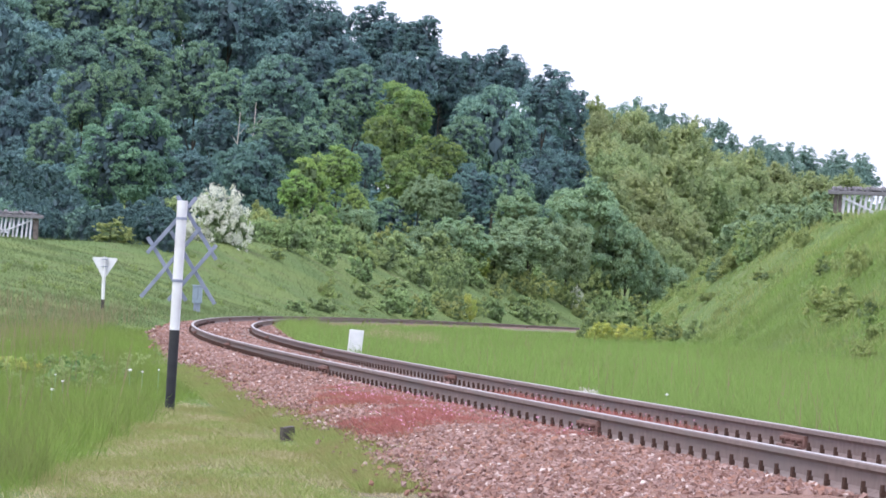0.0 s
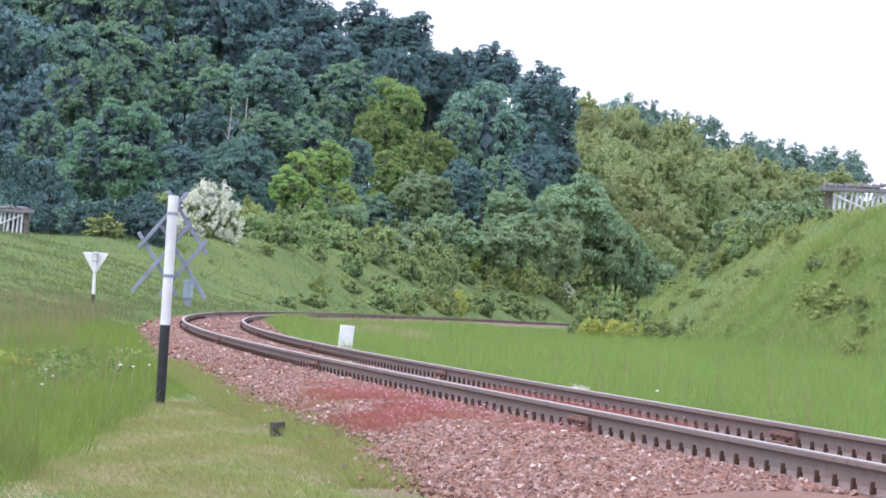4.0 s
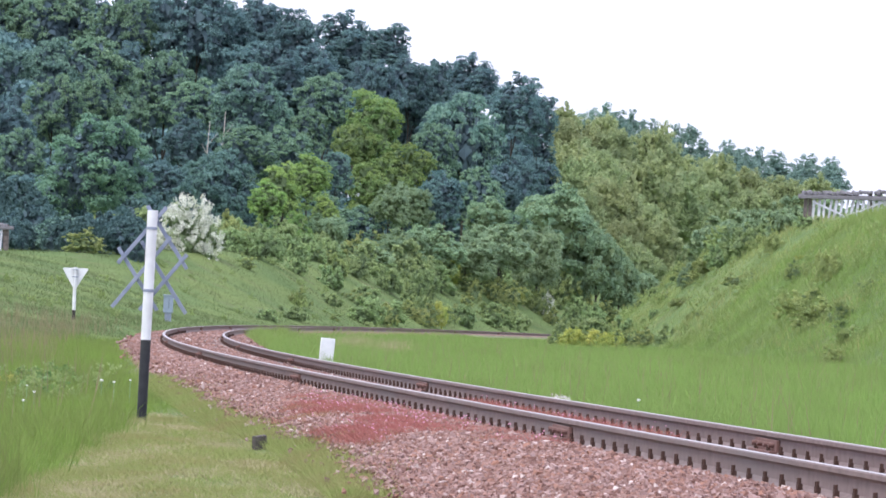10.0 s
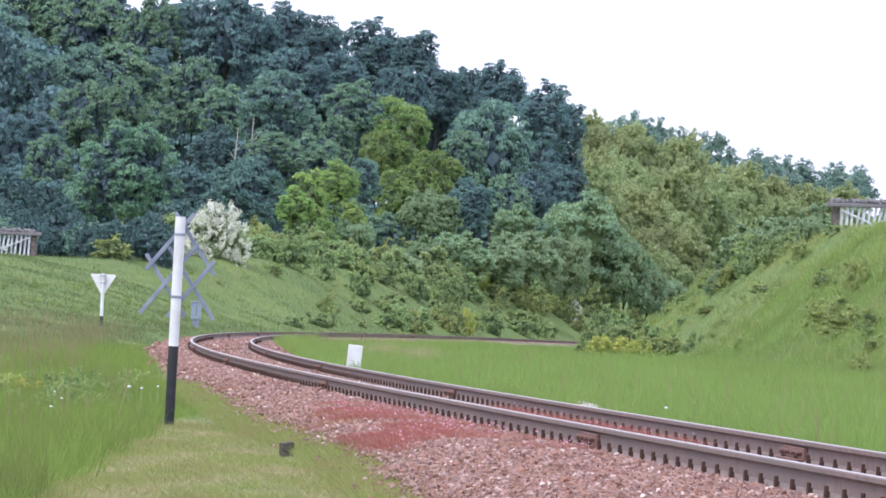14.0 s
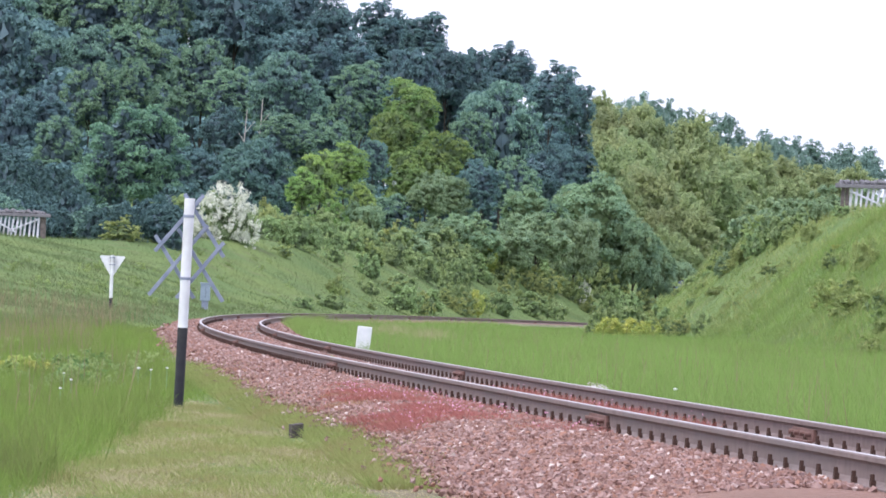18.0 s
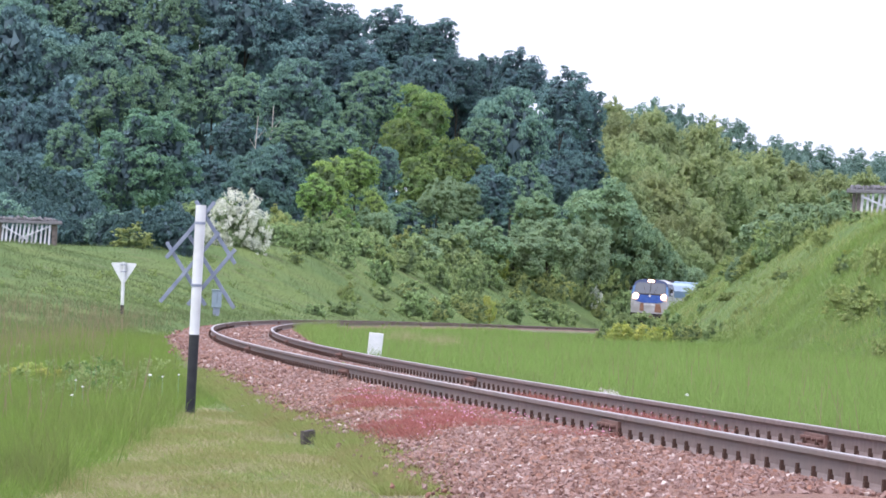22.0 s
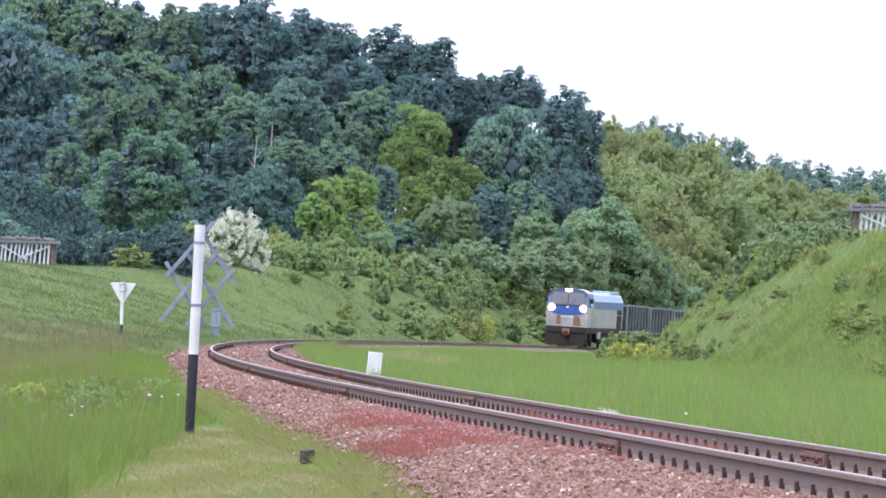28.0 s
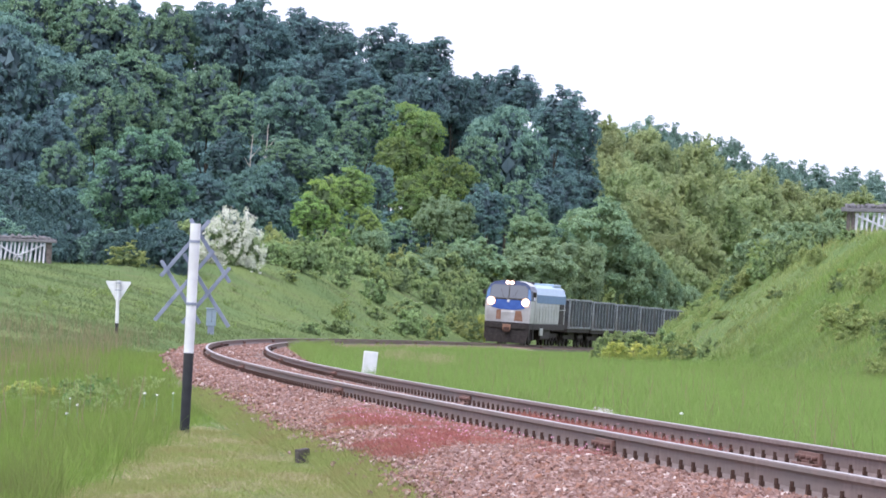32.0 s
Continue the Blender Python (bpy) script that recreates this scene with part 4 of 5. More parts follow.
def plant_bush(x, y, height, radius, kind):
    if kind == "weed":
        WEEDS.append((x, y, height, radius))
        return
    meshes, words = BUSH_KINDS["large" if kind == "green" and radius > 1.25 else kind]
    bush = thing("bush", Matrix.Translation((x, y, gz(x, y) - 0.08)) @ turned(0, 0, rng.uniform(0, 360)), words, "bush", "bushes of the cutting")
    rz = height * 0.80
    shared("foliage", meshes[int(rng.integers(len(meshes)))], bush, Matrix.Translation((0, 0, height - rz)) @ Matrix.Diagonal((radius * 1.05, radius * 1.05, rz, 1)))
    bm = bmesh.new()
    for i in range(3):
        rod(0.03 * height / 2, height * 0.6, (0.1 * radius * math.cos(i * 2.1), 0.1 * radius * math.sin(i * 2.1), height * 0.28), turned(8 * math.sin(i * 2), 8 * math.cos(i * 2), 0), 6, 0.01, bm=bm)
    part("stem", bm, BARK, bush)


for rows, kind in ((GREEN_BUSHES, "green"), (GREEN_BUSHES_2, "green"), (SLOPE_BUSHES, "slope"), (BROW_BUSHES, "brow"), (OLIVE_BUSHES, "olive"), (BRIGHT_BUSHES, "bright"), (WHITE_BUSHES, "white")):
    for x, y, h, r in rows:
        plant_bush(x, y, h, r, kind)


def fill_bushes():
    """Scrub along the brow of the outer slope and the edge of the wood, weeds on both slopes."""
    for i in range(96):
        y = rng.uniform(334, 475)
        brow = np.interp(y, [334, 350, 380, 420, 475], [-12.6, -11.5, -9.0, -7.0, -4.8])
        back = rng.uniform(0, 9)
        p = along(float(np.interp(y, TY, CH)), float(brow) - back)
        h = rng.uniform(1.0, 2.1) + 1.6 * float(smooth(back, 3, 9))
        plant_bush(p.x, p.y, h, h * rng.uniform(0.5, 0.75), rng.choice(["green", "olive"], p=[0.74, 0.26]))
    for i in range(34):
        y = rng.uniform(318, 420)
        p = along(float(np.interp(y, TY, CH)), -rng.uniform(4.8, 7.4))
        h = rng.uniform(0.6, 1.7)
        plant_bush(p.x, p.y, h, h * rng.uniform(0.6, 1.1), rng.choice(["green", "olive", "weed"], p=[0.2, 0.6, 0.2]))
    for i in range(26):
        y = rng.uniform(52, 118)
        x = rng.uniform(-0.088, -0.055) * y
        h = rng.uniform(0.18, 0.36)
        if aside(x, y)[1] < -3.0:
            plant_bush(x, y, h, h * rng.uniform(0.6, 1.0), rng.choice(["weed", "green"], p=[0.7, 0.3]))
    for x, y, h in ((-2.92, 40.2, 0.17), (-2.78, 39.4, 0.14), (-3.02, 41.2, 0.20), (-2.82, 41.0, 0.14), (-3.22, 47.2, 0.18), (-2.66, 45.5, 0.12), (-2.3, 43.8, 0.09), (1.32, 36.2, 0.10), (1.42, 36.6, 0.07), (-1.7, 74.5, 0.22), (-0.3, 40.5, 0.09), (-0.55, 38.5, 0.08), (-0.1, 38.6, 0.07), (1.05, 44.2, 0.17), (1.2, 44.4, 0.13), (0.5, 36.0, 0.06)):
        plant_bush(x, y, h + 0.03, h * 0.9, "weed")
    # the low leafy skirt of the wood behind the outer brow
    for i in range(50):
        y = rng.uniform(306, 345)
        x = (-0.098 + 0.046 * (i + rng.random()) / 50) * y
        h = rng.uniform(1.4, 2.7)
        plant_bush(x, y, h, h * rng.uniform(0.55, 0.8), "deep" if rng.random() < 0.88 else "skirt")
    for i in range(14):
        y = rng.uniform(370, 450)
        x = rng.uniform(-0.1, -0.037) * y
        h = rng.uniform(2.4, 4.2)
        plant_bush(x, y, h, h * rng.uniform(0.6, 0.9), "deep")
    for i in range(48):
        y = rng.uniform(245, 330)
        foot = 9 + 0.058 * (350 - y)
        out = rng.uniform(1.0, 10.5)
        p = along(float(np.interp(y, TY, CH)), foot + out)
        h = rng.uniform(0.3, 0.6) if out < 6.8 else rng.uniform(0.7, 1.5)
        if abs(p.x) > 0.084 * p.y and y < 275:
            continue
        plant_bush(p.x, p.y, h, h * rng.uniform(0.7, 1.1), rng.choice(["green", "olive", "weed"], p=[0.34, 0.24, 0.42]))
    for i in range(230):
        y = rng.uniform(165, 335)
        foot = 9 + 0.058 * (350 - y)
        p = along(float(np.interp(y, TY, CH)), foot + rng.uniform(0.5, 10))
        if abs(p.x) > 0.1 * p.y:
            continue
        h = rng.uniform(0.2, 0.62)
        plant_bush(p.x, p.y, h, h * rng.uniform(0.8, 1.4), rng.choice(["weed", "olive", "bright"], p=[0.90, 0.08, 0.02]))
    for i in range(60):
        y = rng.uniform(205, 345)
        p = along(float(np.interp(y, TY, CH)), -rng.uniform(5, 14))
        h = rng.uniform(0.3, 0.5)
        plant_bush(p.x, p.y, h, h * rng.uniform(0.8, 1.2), "weed")
    for x, y, h in ((-5.0, 68, 0.52), (-4.7, 66, 0.46), (-4.4, 65, 0.50), (-4.1, 67, 0.44), (-5.3, 70, 0.5), (-3.9, 64, 0.42), (-4.9, 62, 0.42), (-5.6, 66, 0.55), (-4.5, 60, 0.42), (-4.7, 70, 0.55), (-4.3, 72, 0.5), (-4.6, 63, 0.46), (-4.2, 61, 0.4), (-3.7, 58, 0.36)):
        plant_bush(x, y, h * 0.85, h * 0.7, "weed")
    for x, y, h in ((-5.1, 70.0, 0.40), (-4.8, 68.5, 0.36), (-4.5, 69.5, 0.34), (-4.2, 67.0, 0.32), (-4.75, 66.0, 0.34), (-4.4, 64.5, 0.30), (-4.9, 72.0, 0.42), (-3.95, 65.5, 0.28), (-3.1, 41.0, 0.22), (-2.95, 39.8, 0.18), (-4.3, 62.0, 0.28)):
        plant_bush(x, y, h, h * 0.95, "herb")
    for x, y, h in ((-5.65, 70.0, 0.40), (-5.35, 69.0, 0.36), (-5.95, 71.0, 0.40)):
        plant_bush(x, y, h, h * 0.9, "bright")


fill_bushes()


def joined_weeds():
    """All the clumps of weeds as one mesh."""
    verts, faces, base = [], [], 0
    for x, y, h, r in WEEDS:
        me = BUSH_KINDS["weed"][0][int(rng.integers(2))]
        co = np.empty(len(me.vertices) * 3)
        me.vertices.foreach_get("co", co)
        co = co.reshape(-1, 3)
        tri = np.empty(len(me.loops), np.int32)
        me.loops.foreach_get("vertex_index", tri)
        faces.append(tri.reshape(-1, 3) + base)
        base += len(co)
        a, rz = rng.uniform(0, 6.28), h * 0.8
        c, s = math.cos(a) * r, math.sin(a) * r
        verts.append(np.stack([x + co[:, 0] * c - co[:, 1] * s, y + co[:, 0] * s + co[:, 1] * c, gz(x, y) - 0.08 + h - rz + co[:, 2] * rz], -1))
    v = np.concatenate(verts)
    tagged(new("weeds", mesh_of("weeds", v, np.concatenate(faces), LEAF_WEED)), "scattered clumps of tall green weeds in the grass", "weeds", kind="stuff")


joined_weeds()

for x, y, h, r, half in MID_TREES + LIGHT_TREES:
    if aside(x, y)[1] > -11:
        plant_bush(x, y - 1.5, h * 0.36, r * 0.6, "olive")
    else:
        plant_bush(x + rng.uniform(-0.8, 0.8), y - r * 0.75, h * 0.42, r * 0.85, "green")


def bare_trunks():
    """Two pale bare stems that stand out before the dark crowns."""
    for x, y, h, lean in ((-20.4, 492, 9.6, 3.0), (-18.9, 494, 10.6, 2.0)):
        tree = thing("dead_tree", Matrix.Translation((x, y, gz(x, y))) @ turned(0, lean, 0), "pale bare dead tree stem before the dark wood", "tree")
        bm = rod(0.09, h, (0, 0, h / 2), None, 8, 0.04)
        rod(0.04, 1.6, (0.35, 0, h * 0.82), turned(0, 35, 0), 6, 0.02, bm=bm)
        rod(0.04, 1.2, (-0.28, 0, h * 0.72), turned(0, -35, 0), 6, 0.02, bm=bm)
        part("trunk", bm, PALE_BARK, tree)


bare_trunks()


# ---- grass ----
def blades(name, label, material, x, y, low, high, width, lean=0.35, category="grass", size=1.0):
    """Single blades of grass rooted at the places given."""
    n = len(x)
    z = ground(x, y) - 0.02
    h = rng.uniform(low, high, n) * size
    a = rng.uniform(0, 2 * math.pi, n)
    w = width * rng.uniform(0.6, 1.4, n)
    bx, by = np.cos(a) * w, np.sin(a) * w
    l = rng.normal(0, lean, (n, 2)) * h[:, None]
    v = np.stack([np.stack([x - bx, y - by, z], -1), np.stack([x + bx, y + by, z], -1), np.stack([x + l[:, 0], y + l[:, 1], z + h], -1)], 1).reshape(-1, 3)
    ob = new(name, mesh_of(name, v, np.arange(n * 3).reshape(-1, 3), material))
    return tagged(ob, label, category, kind="stuff")


def field(n, y0, y1, d0, d1, power=1.0):
    """Places between two distances along and beside the line, within the stretch of land that is looked along."""
    y = y0 + (y1 - y0) * rng.uniform(0, 1, n) ** power
    x = rng.uniform(-0.108, 0.108, n) * y
    s, d, z = aside(x, y)
    keep = (d > d0 + 0.25 * np.sin(y * 1.3) * (abs(d0) < 5)) & (d < d1)
    return x[keep], y[keep], d[keep]


def tufty(x, y):
    """Grass stands higher in tufts and lower between them."""
    return np.clip(0.82 + 0.34 * wobble(x * 3, y, 1.1, 7.0) + 0.26 * wobble(x * 3, y, 0.45, 4.0) + 0.22 * wobble(x, y, 3.7, 9.0), 0.3, 1.5)


def build_grass():
    x, y, d = field(900000, 29, 165, -16, 0)
    edge = np.interp(aside(x, y)[0], EDGE_S, EDGE_D)
    ok = d < edge + rng.normal(-0.06, 0.20, len(d)) + 0.20 * wobble(x, y, 0.8, 3.0)
    ok &= rng.random(len(d)) > smooth(y, 105, 165)
    ok &= ~((np.abs(x + 2.72) < 0.26) & (y > 51.3) & (y < 53.3))
    x, y, d, edge = x[ok], y[ok], d[ok], edge[ok]
    mown = (x > -2.76 + rng.normal(0, 0.10, len(x)) + 0.16 * wobble(x, y, 1.3, 5.0) + 0.10 * wobble(x, y, 0.4, 2.0) - 0.25 * smooth(y, 50, 56)) & (y < 56.5 + wobble(x, y, 0.7, 1.0))
    low = 0.30 + 0.70 * smooth(edge - d, 0.0, 1.2)
    tall = ~mown
    # single tufts that creep over the edge of the stones
    s_ = rng.uniform(26, 66, 90000)
    d_ = np.interp(s_, EDGE_S, EDGE_D) + np.abs(rng.normal(0, 0.30, 90000)) - 0.35
    ok = (wobble(s_ * 1.0, d_ * 2.0, 0.33, 2.0) > 0.35) | (d_ < np.interp(s_, EDGE_S, EDGE_D) + 0.05)
    s_, d_ = s_[ok], d_[ok]
    a_ = np.interp(s_, CH, TA)
    blades("edge_grass", "thin grass tufts creeping over the ballast's edge", MOWN, np.interp(s_, CH, TX) + d_ * np.cos(a_), np.interp(s_, CH, TY) - d_ * np.sin(a_), 0.06, 0.15, 0.0045, 0.7)
    blades("tall_grass", "tall green meadow grass beside the line", GRASS_TALL, x[tall], y[tall], 0.10, 0.40, 0.0048, 0.42, size=(low * tufty(x, y))[tall])
    blades("mown_grass", "short mown grass by the crossing post", MOWN, x[mown], y[mown], 0.03, 0.10, 0.0045, 0.7, size=tufty(x, y)[mown])
    n = 230000
    mx, my = rng.uniform(-3.0, 0.3, n), rng.uniform(30, 57, n)
    s_, d_, z_ = aside(mx, my)
    ok = (d_ < np.interp(s_, EDGE_S, EDGE_D) + rng.normal(-0.02, 0.20, n)) & (mx > -2.76 + rng.normal(0, 0.10, n)) & (rng.random(n) < 0.70 + 0.5 * wobble(mx * 2, my, 0.5, 8.0)) & (np.hypot((mx + 1.23) / 0.12, (my - 42.6) / 0.9) > 1)
    blades("mown_grass", "short mown grass by the crossing post", MOWN, mx[ok], my[ok], 0.03, 0.085, 0.0045, 0.8, size=tufty(mx[ok], my[ok]))
    thin = ok & (rng.random(n) < np.clip(0.10 + 0.5 * wobble(mx * 2.2, my * 0.6, 0.55, 6.0) + 0.3 * wobble(mx, my, 0.17, 3.0), 0, 0.6))
    blades("cut_grass", "withered straw-coloured blades among the mown grass", STRAW, mx[thin] + rng.normal(0, 0.02, int(thin.sum())), my[thin], 0.04, 0.085, 0.006, 1.0)
    # cut straw lies in swathes
    chance = 0.14 + 0 * x
    for cx, cy, rx, ry in ((-2.16, 35.8, 0.40, 2.4), (-2.25, 41.0, 0.34, 1.7), (-2.10, 44.2, 0.40, 1.0), (-2.62, 47.2, 0.22, 1.2), (-1.20, 40.5, 0.26, 1.3), (-1.60, 37.4, 0.35, 0.8), (-1.75, 47.5, 0.5, 0.8), (-1.2, 34.6, 0.3, 0.5)):
        chance = np.maximum(chance, np.exp(-((x - cx) / rx) ** 2 - ((y - cy) / ry) ** 2))
    dry = mown & (rng.random(len(x)) < 0.85 * chance * (0.7 + 1.1 * wobble(x, y, 0.3, 3.0)))
    k = 3
    n = k * int(dry.sum())
    blades("dry_grass", "dry straw-coloured cut grass by the post", STRAW, np.repeat(x[dry], k) + rng.normal(0, 0.04, n), np.repeat(y[dry], k) + rng.normal(0, 0.12, n), 0.03, 0.065, 0.005, 1.5)
    x, y, d = field(720000, 40, 215, 1.0, 40, 0.9)
    ok = (d > 2.25 - 0.95 * smooth(y, 135, 175)) & ((np.abs(x - 0.0291 * y) > 0.26 + 0.10 * wobble(x, y, 0.2, 2.0)) | (np.abs(y - 76.5) > 10))
    x, y = x[ok], y[ok]
    blades("meadow_grass", "lush green meadow grass inside the curve", GRASS, x, y, 0.18, 0.50, 0.0062, 0.5, size=tufty(x, y))
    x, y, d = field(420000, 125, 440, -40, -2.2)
    blades("slope_grass", "green grass on the outer cutting slope, darkened for shade", GRASS_OUTER_SHADE, x, y, 0.08, 0.26, 0.011, 0.5, size=(0.4 + 0.6 * smooth(-d, 2.2, 4.5)) * tufty(x * 0.5, y * 0.3))
    x, y, d = field(420000, 165, 385, 4, 40)
    blades("slope_grass", "green grass on the inner cutting slope", GRASS_SLOPE, x, y, 0.08, 0.26, 0.011, 0.5, size=tufty(x * 0.5, y * 0.3))
    x, y, d = field(170000, 165, 345, 8, 40)
    out = d - 9 - 0.058 * np.clip(350 - y, 0, 400)
    ok = (out > 0.8) & (out < 9.5) & (rng.random(len(x)) < 0.10 + 0.9 * smooth(wobble(x, y * 0.4, 2.2, 5.0) + 0.35 * smooth(out, 3.5, 6.0), -0.05, 0.45))
    blades("rough_grass", "rough yellowish tall grass and weeds on the cutting slope", GRASS_ROUGH, x[ok], y[ok], 0.18, 0.55, 0.013, 0.45)
    for cx, cy, sx, sy, n in ((-1.75, 160.0, 0.35, 2.0, 420), (-0.52, 151.0, 0.30, 2.0, 420)):
        blades("dry_grass", "dry straw-coloured grass patch in the meadow", STRAW, cx + rng.normal(0, sx, n), cy + rng.normal(0, sy, n), 0.40, 0.68, 0.009)
    x, y, d = field(70000, 205, 335, 1.7, 12)
    blades("meadow_grass", "farther meadow grass inside the curve", GRASS, x, y, 0.2, 0.50, 0.016, 0.4, size=1 - 0.40 * smooth(x, 2.6, 5.0))


build_grass()


def build_stalks():
    """Dry seed stalks that stand above the grass."""
    x, y, d = field(9000, 45, 200, -14, 40)
    ok = ((d < -3.2) & (x < -2.9) & (rng.random(len(x)) < 0.25 + smooth(y, 70, 110))) | ((d > 2.6) & (rng.random(len(x)) < 0.25))
    blades("seed_stalks", "thin brownish seed stalks above the meadow grass", STALK, x[ok], y[ok], 0.45, 0.85, 0.007, 0.15)
    x, y, d = field(26000, 88, 205, -18, -3.4)
    ok = rng.random(len(x)) < smooth(y, 88, 120) * smooth(205 - y, 0, 50) * (0.5 + 0.8 * wobble(x, y * 0.3, 0.25, 2.0))
    blades("seed_heads", "brownish haze of grass seed heads on the slope", STALK, x[ok], y[ok], 0.30, 0.62, 0.006, 0.25)


build_stalks()


def build_red_plants():
    def patch(n, s0, s1, d0, d1):
        s, d = rng.uniform(s0, s1, n), rng.uniform(d0, d1, n)
        # the patch leans: farther along it keeps nearer to the rail
        near = np.interp(s, [31, 38, 46, 51], [-2.3, -2.32, -1.75, -1.15])
        keep = wobble(s, d * 2.5, 1.1, 4.0) > -0.35 + 0.8 * np.abs((s - (s0 + s1) / 2) / (s1 - s0))
        keep &= (d > near + 0.22 * wobble(s, d, 0.5, 1.0)) & (wobble(s * 1.3, d * 3.1, 0.42, 8.0) > -0.45)
        s, d = s[keep], d[keep]
        a = np.interp(s, CH, TA)
        return np.interp(s, CH, TX) + d * np.cos(a), np.interp(s, CH, TY) - d * np.sin(a)
    for s0, s1, d0, d1, n in ((31, 51, -2.3, -1.02, 330000), (36, 50, -0.6, 0.62, 46000)):
        x, y = patch(n, s0, s1, d0, d1)
        brown = wobble(x, y, 0.35, 6.0) > 0.45
        blades("red_stonecrop", "low reddish stonecrop plants spreading over the ballast", RED_PLANT, x[~brown], y[~brown], 0.06, 0.17, 0.0055, 0.6, "plant")
        blades("withered_stonecrop", "low olive-brown withered plants over the ballast", BROWN_PLANT, x[brown], y[brown], 0.06, 0.15, 0.0055, 0.6, "plant")
        f = rng.random(len(x)) < 0.0030
        x, y = x[f], y[f]
        n = len(x)
        z = ground(x, y) + rng.uniform(0.09, 0.18, n)
        r = rng.uniform(0.004, 0.0075, n)
        v = np.stack([np.stack([x - r, y, z], -1), np.stack([x, y - r, z - r], -1), np.stack([x + r, y, z], -1), np.stack([x, y + r, z + r], -1)], 1).reshape(-1, 3)
        tagged(new("pink_flowers", mesh_of("pink_flowers", v, np.arange(n * 4).reshape(-1, 4), PINK)), "tiny pink flowers on the reddish stonecrop plants", "flowers", kind="stuff")


build_red_plants()


# ---- posts, signs and fences ----
def crossing_sign():
    x, y = -2.72, 53.0
    sign = thing("crossing_sign", Matrix.Translation((x, y, gz(x, y))) @ turned(0, 0.75, 0), "black and white post bearing a grey double crossing cross", "road sign")
    bm = rod(0.051, 1.34, (0, 0, 1.50), None, 20, 0.054)
    part("post_top", bm, WHITE_PAINT, sign, "white-painted upper post")
    part("post_foot", rod(0.050, 1.03, (0, 0, 0.325), None, 20, 0.052), BLACK_PAINT, sign, "black-painted lower post")
    for z in (1.985, 1.345):
        part("clamp", rod(0.058, 0.028, (0, 0, z), None, 20), GREY_METAL, sign, "grey metal clamp")
    for i, (x0, z0, x1, z1) in enumerate(((-0.334, 1.61, 0.136, 2.21), (-0.062, 2.214, 0.376, 1.586), (-0.373, 1.155, 0.195, 1.905), (-0.34, 1.772, 0.092, 1.145), (0.37, 1.737, -0.088, 1.138), (0.389, 1.128, -0.111, 1.852))):
        length, ang = math.hypot(x1 - x0, z1 - z0), math.degrees(math.atan2(z1 - z0, x1 - x0))
        part("cross_board", box(length, 0.022, 0.040, ((x0 + x1) / 2, 0.078 + 0.026 * (i % 2) + 0.004 * i, (z0 + z1) / 2), 0.004, turned(0, -ang, 0)), GREY_METAL, sign, "unpainted grey back of a cross board")


def yield_sign():
    x, y = -12.5, 191.5
    sign = thing("yield_sign", Matrix.Translation((x, y, gz(x, y))), "triangular give-way sign seen from behind on a white post", "road sign")
    part("post_top", rod(0.065, 1.62, (0, 0, 1.15), None, 16), WHITE_PAINT, sign, "white-painted post")
    part("post_foot", rod(0.066, 0.5, (0, 0, 0.12), None, 16), BLACK_PAINT, sign, "black-painted foot")
    bm = prism([(-0.44, 1.93), (0.44, 1.93), (0.47, 1.88), (0.03, 1.14), (-0.03, 1.14), (-0.47, 1.88)], 0.075, 0.10)
    part("sign_plate", bm, WHITE_PAINT, sign, "pale triangular back plate")
    for z in (1.86, 1.60):
        part("clamp", box(0.22, 0.16, 0.03, (0, 0.01, z), 0.005), GREY_METAL, sign)


def relay_box():
    x, y = -11.1, 236.0
    cab = thing("relay_cabinet", Matrix.Translation((x, y, gz(x, y))), "small grey-blue trackside relay cabinet on a leg", "cabinet")
    part("body", box(0.44, 0.30, 0.78, (0, 0, 0.78), 0.02), CABINET_PAINT, cab)
    part("lid", box(0.50, 0.36, 0.06, (0, 0, 1.19), 0.015), CABINET_PAINT, cab)
    part("leg", box(0.30, 0.20, 0.50, (0, 0, 0.18), 0.01), GREY_METAL, cab)
    part("door_seam", box(0.015, 0.01, 0.5, (0.03, -0.153, 0.8)), UNDER, cab)


def marker_board():
    p = along(103.3, 2.49)
    mark = thing("picket_marker", Matrix.Translation((p.x, p.y, gz(p.x, p.y))) @ turned(0, 4.0, 8), "white painted concrete distance marker beside the rails", "marker post")
    part("slab", box(0.30, 0.10, 0.92, (0, 0, 0.24), 0.012), WHITE_PAINT, mark)


def stump():
    x, y = -1.23, 43.5
    st = thing("wooden_peg", Matrix.Translation((x, y, gz(x, y))) @ turned(0, -2, 20), "short weathered dark wooden peg in the grass", "peg")
    bm = box(0.105, 0.10, 0.26, (0, 0, 0.005), 0.010)
    for v in bm.verts:
        if v.co.z > 0.08:
            v.co.z += 0.012 * math.sin(v.co.x * 60)
    part("peg", bm, PEG_WOOD, st)


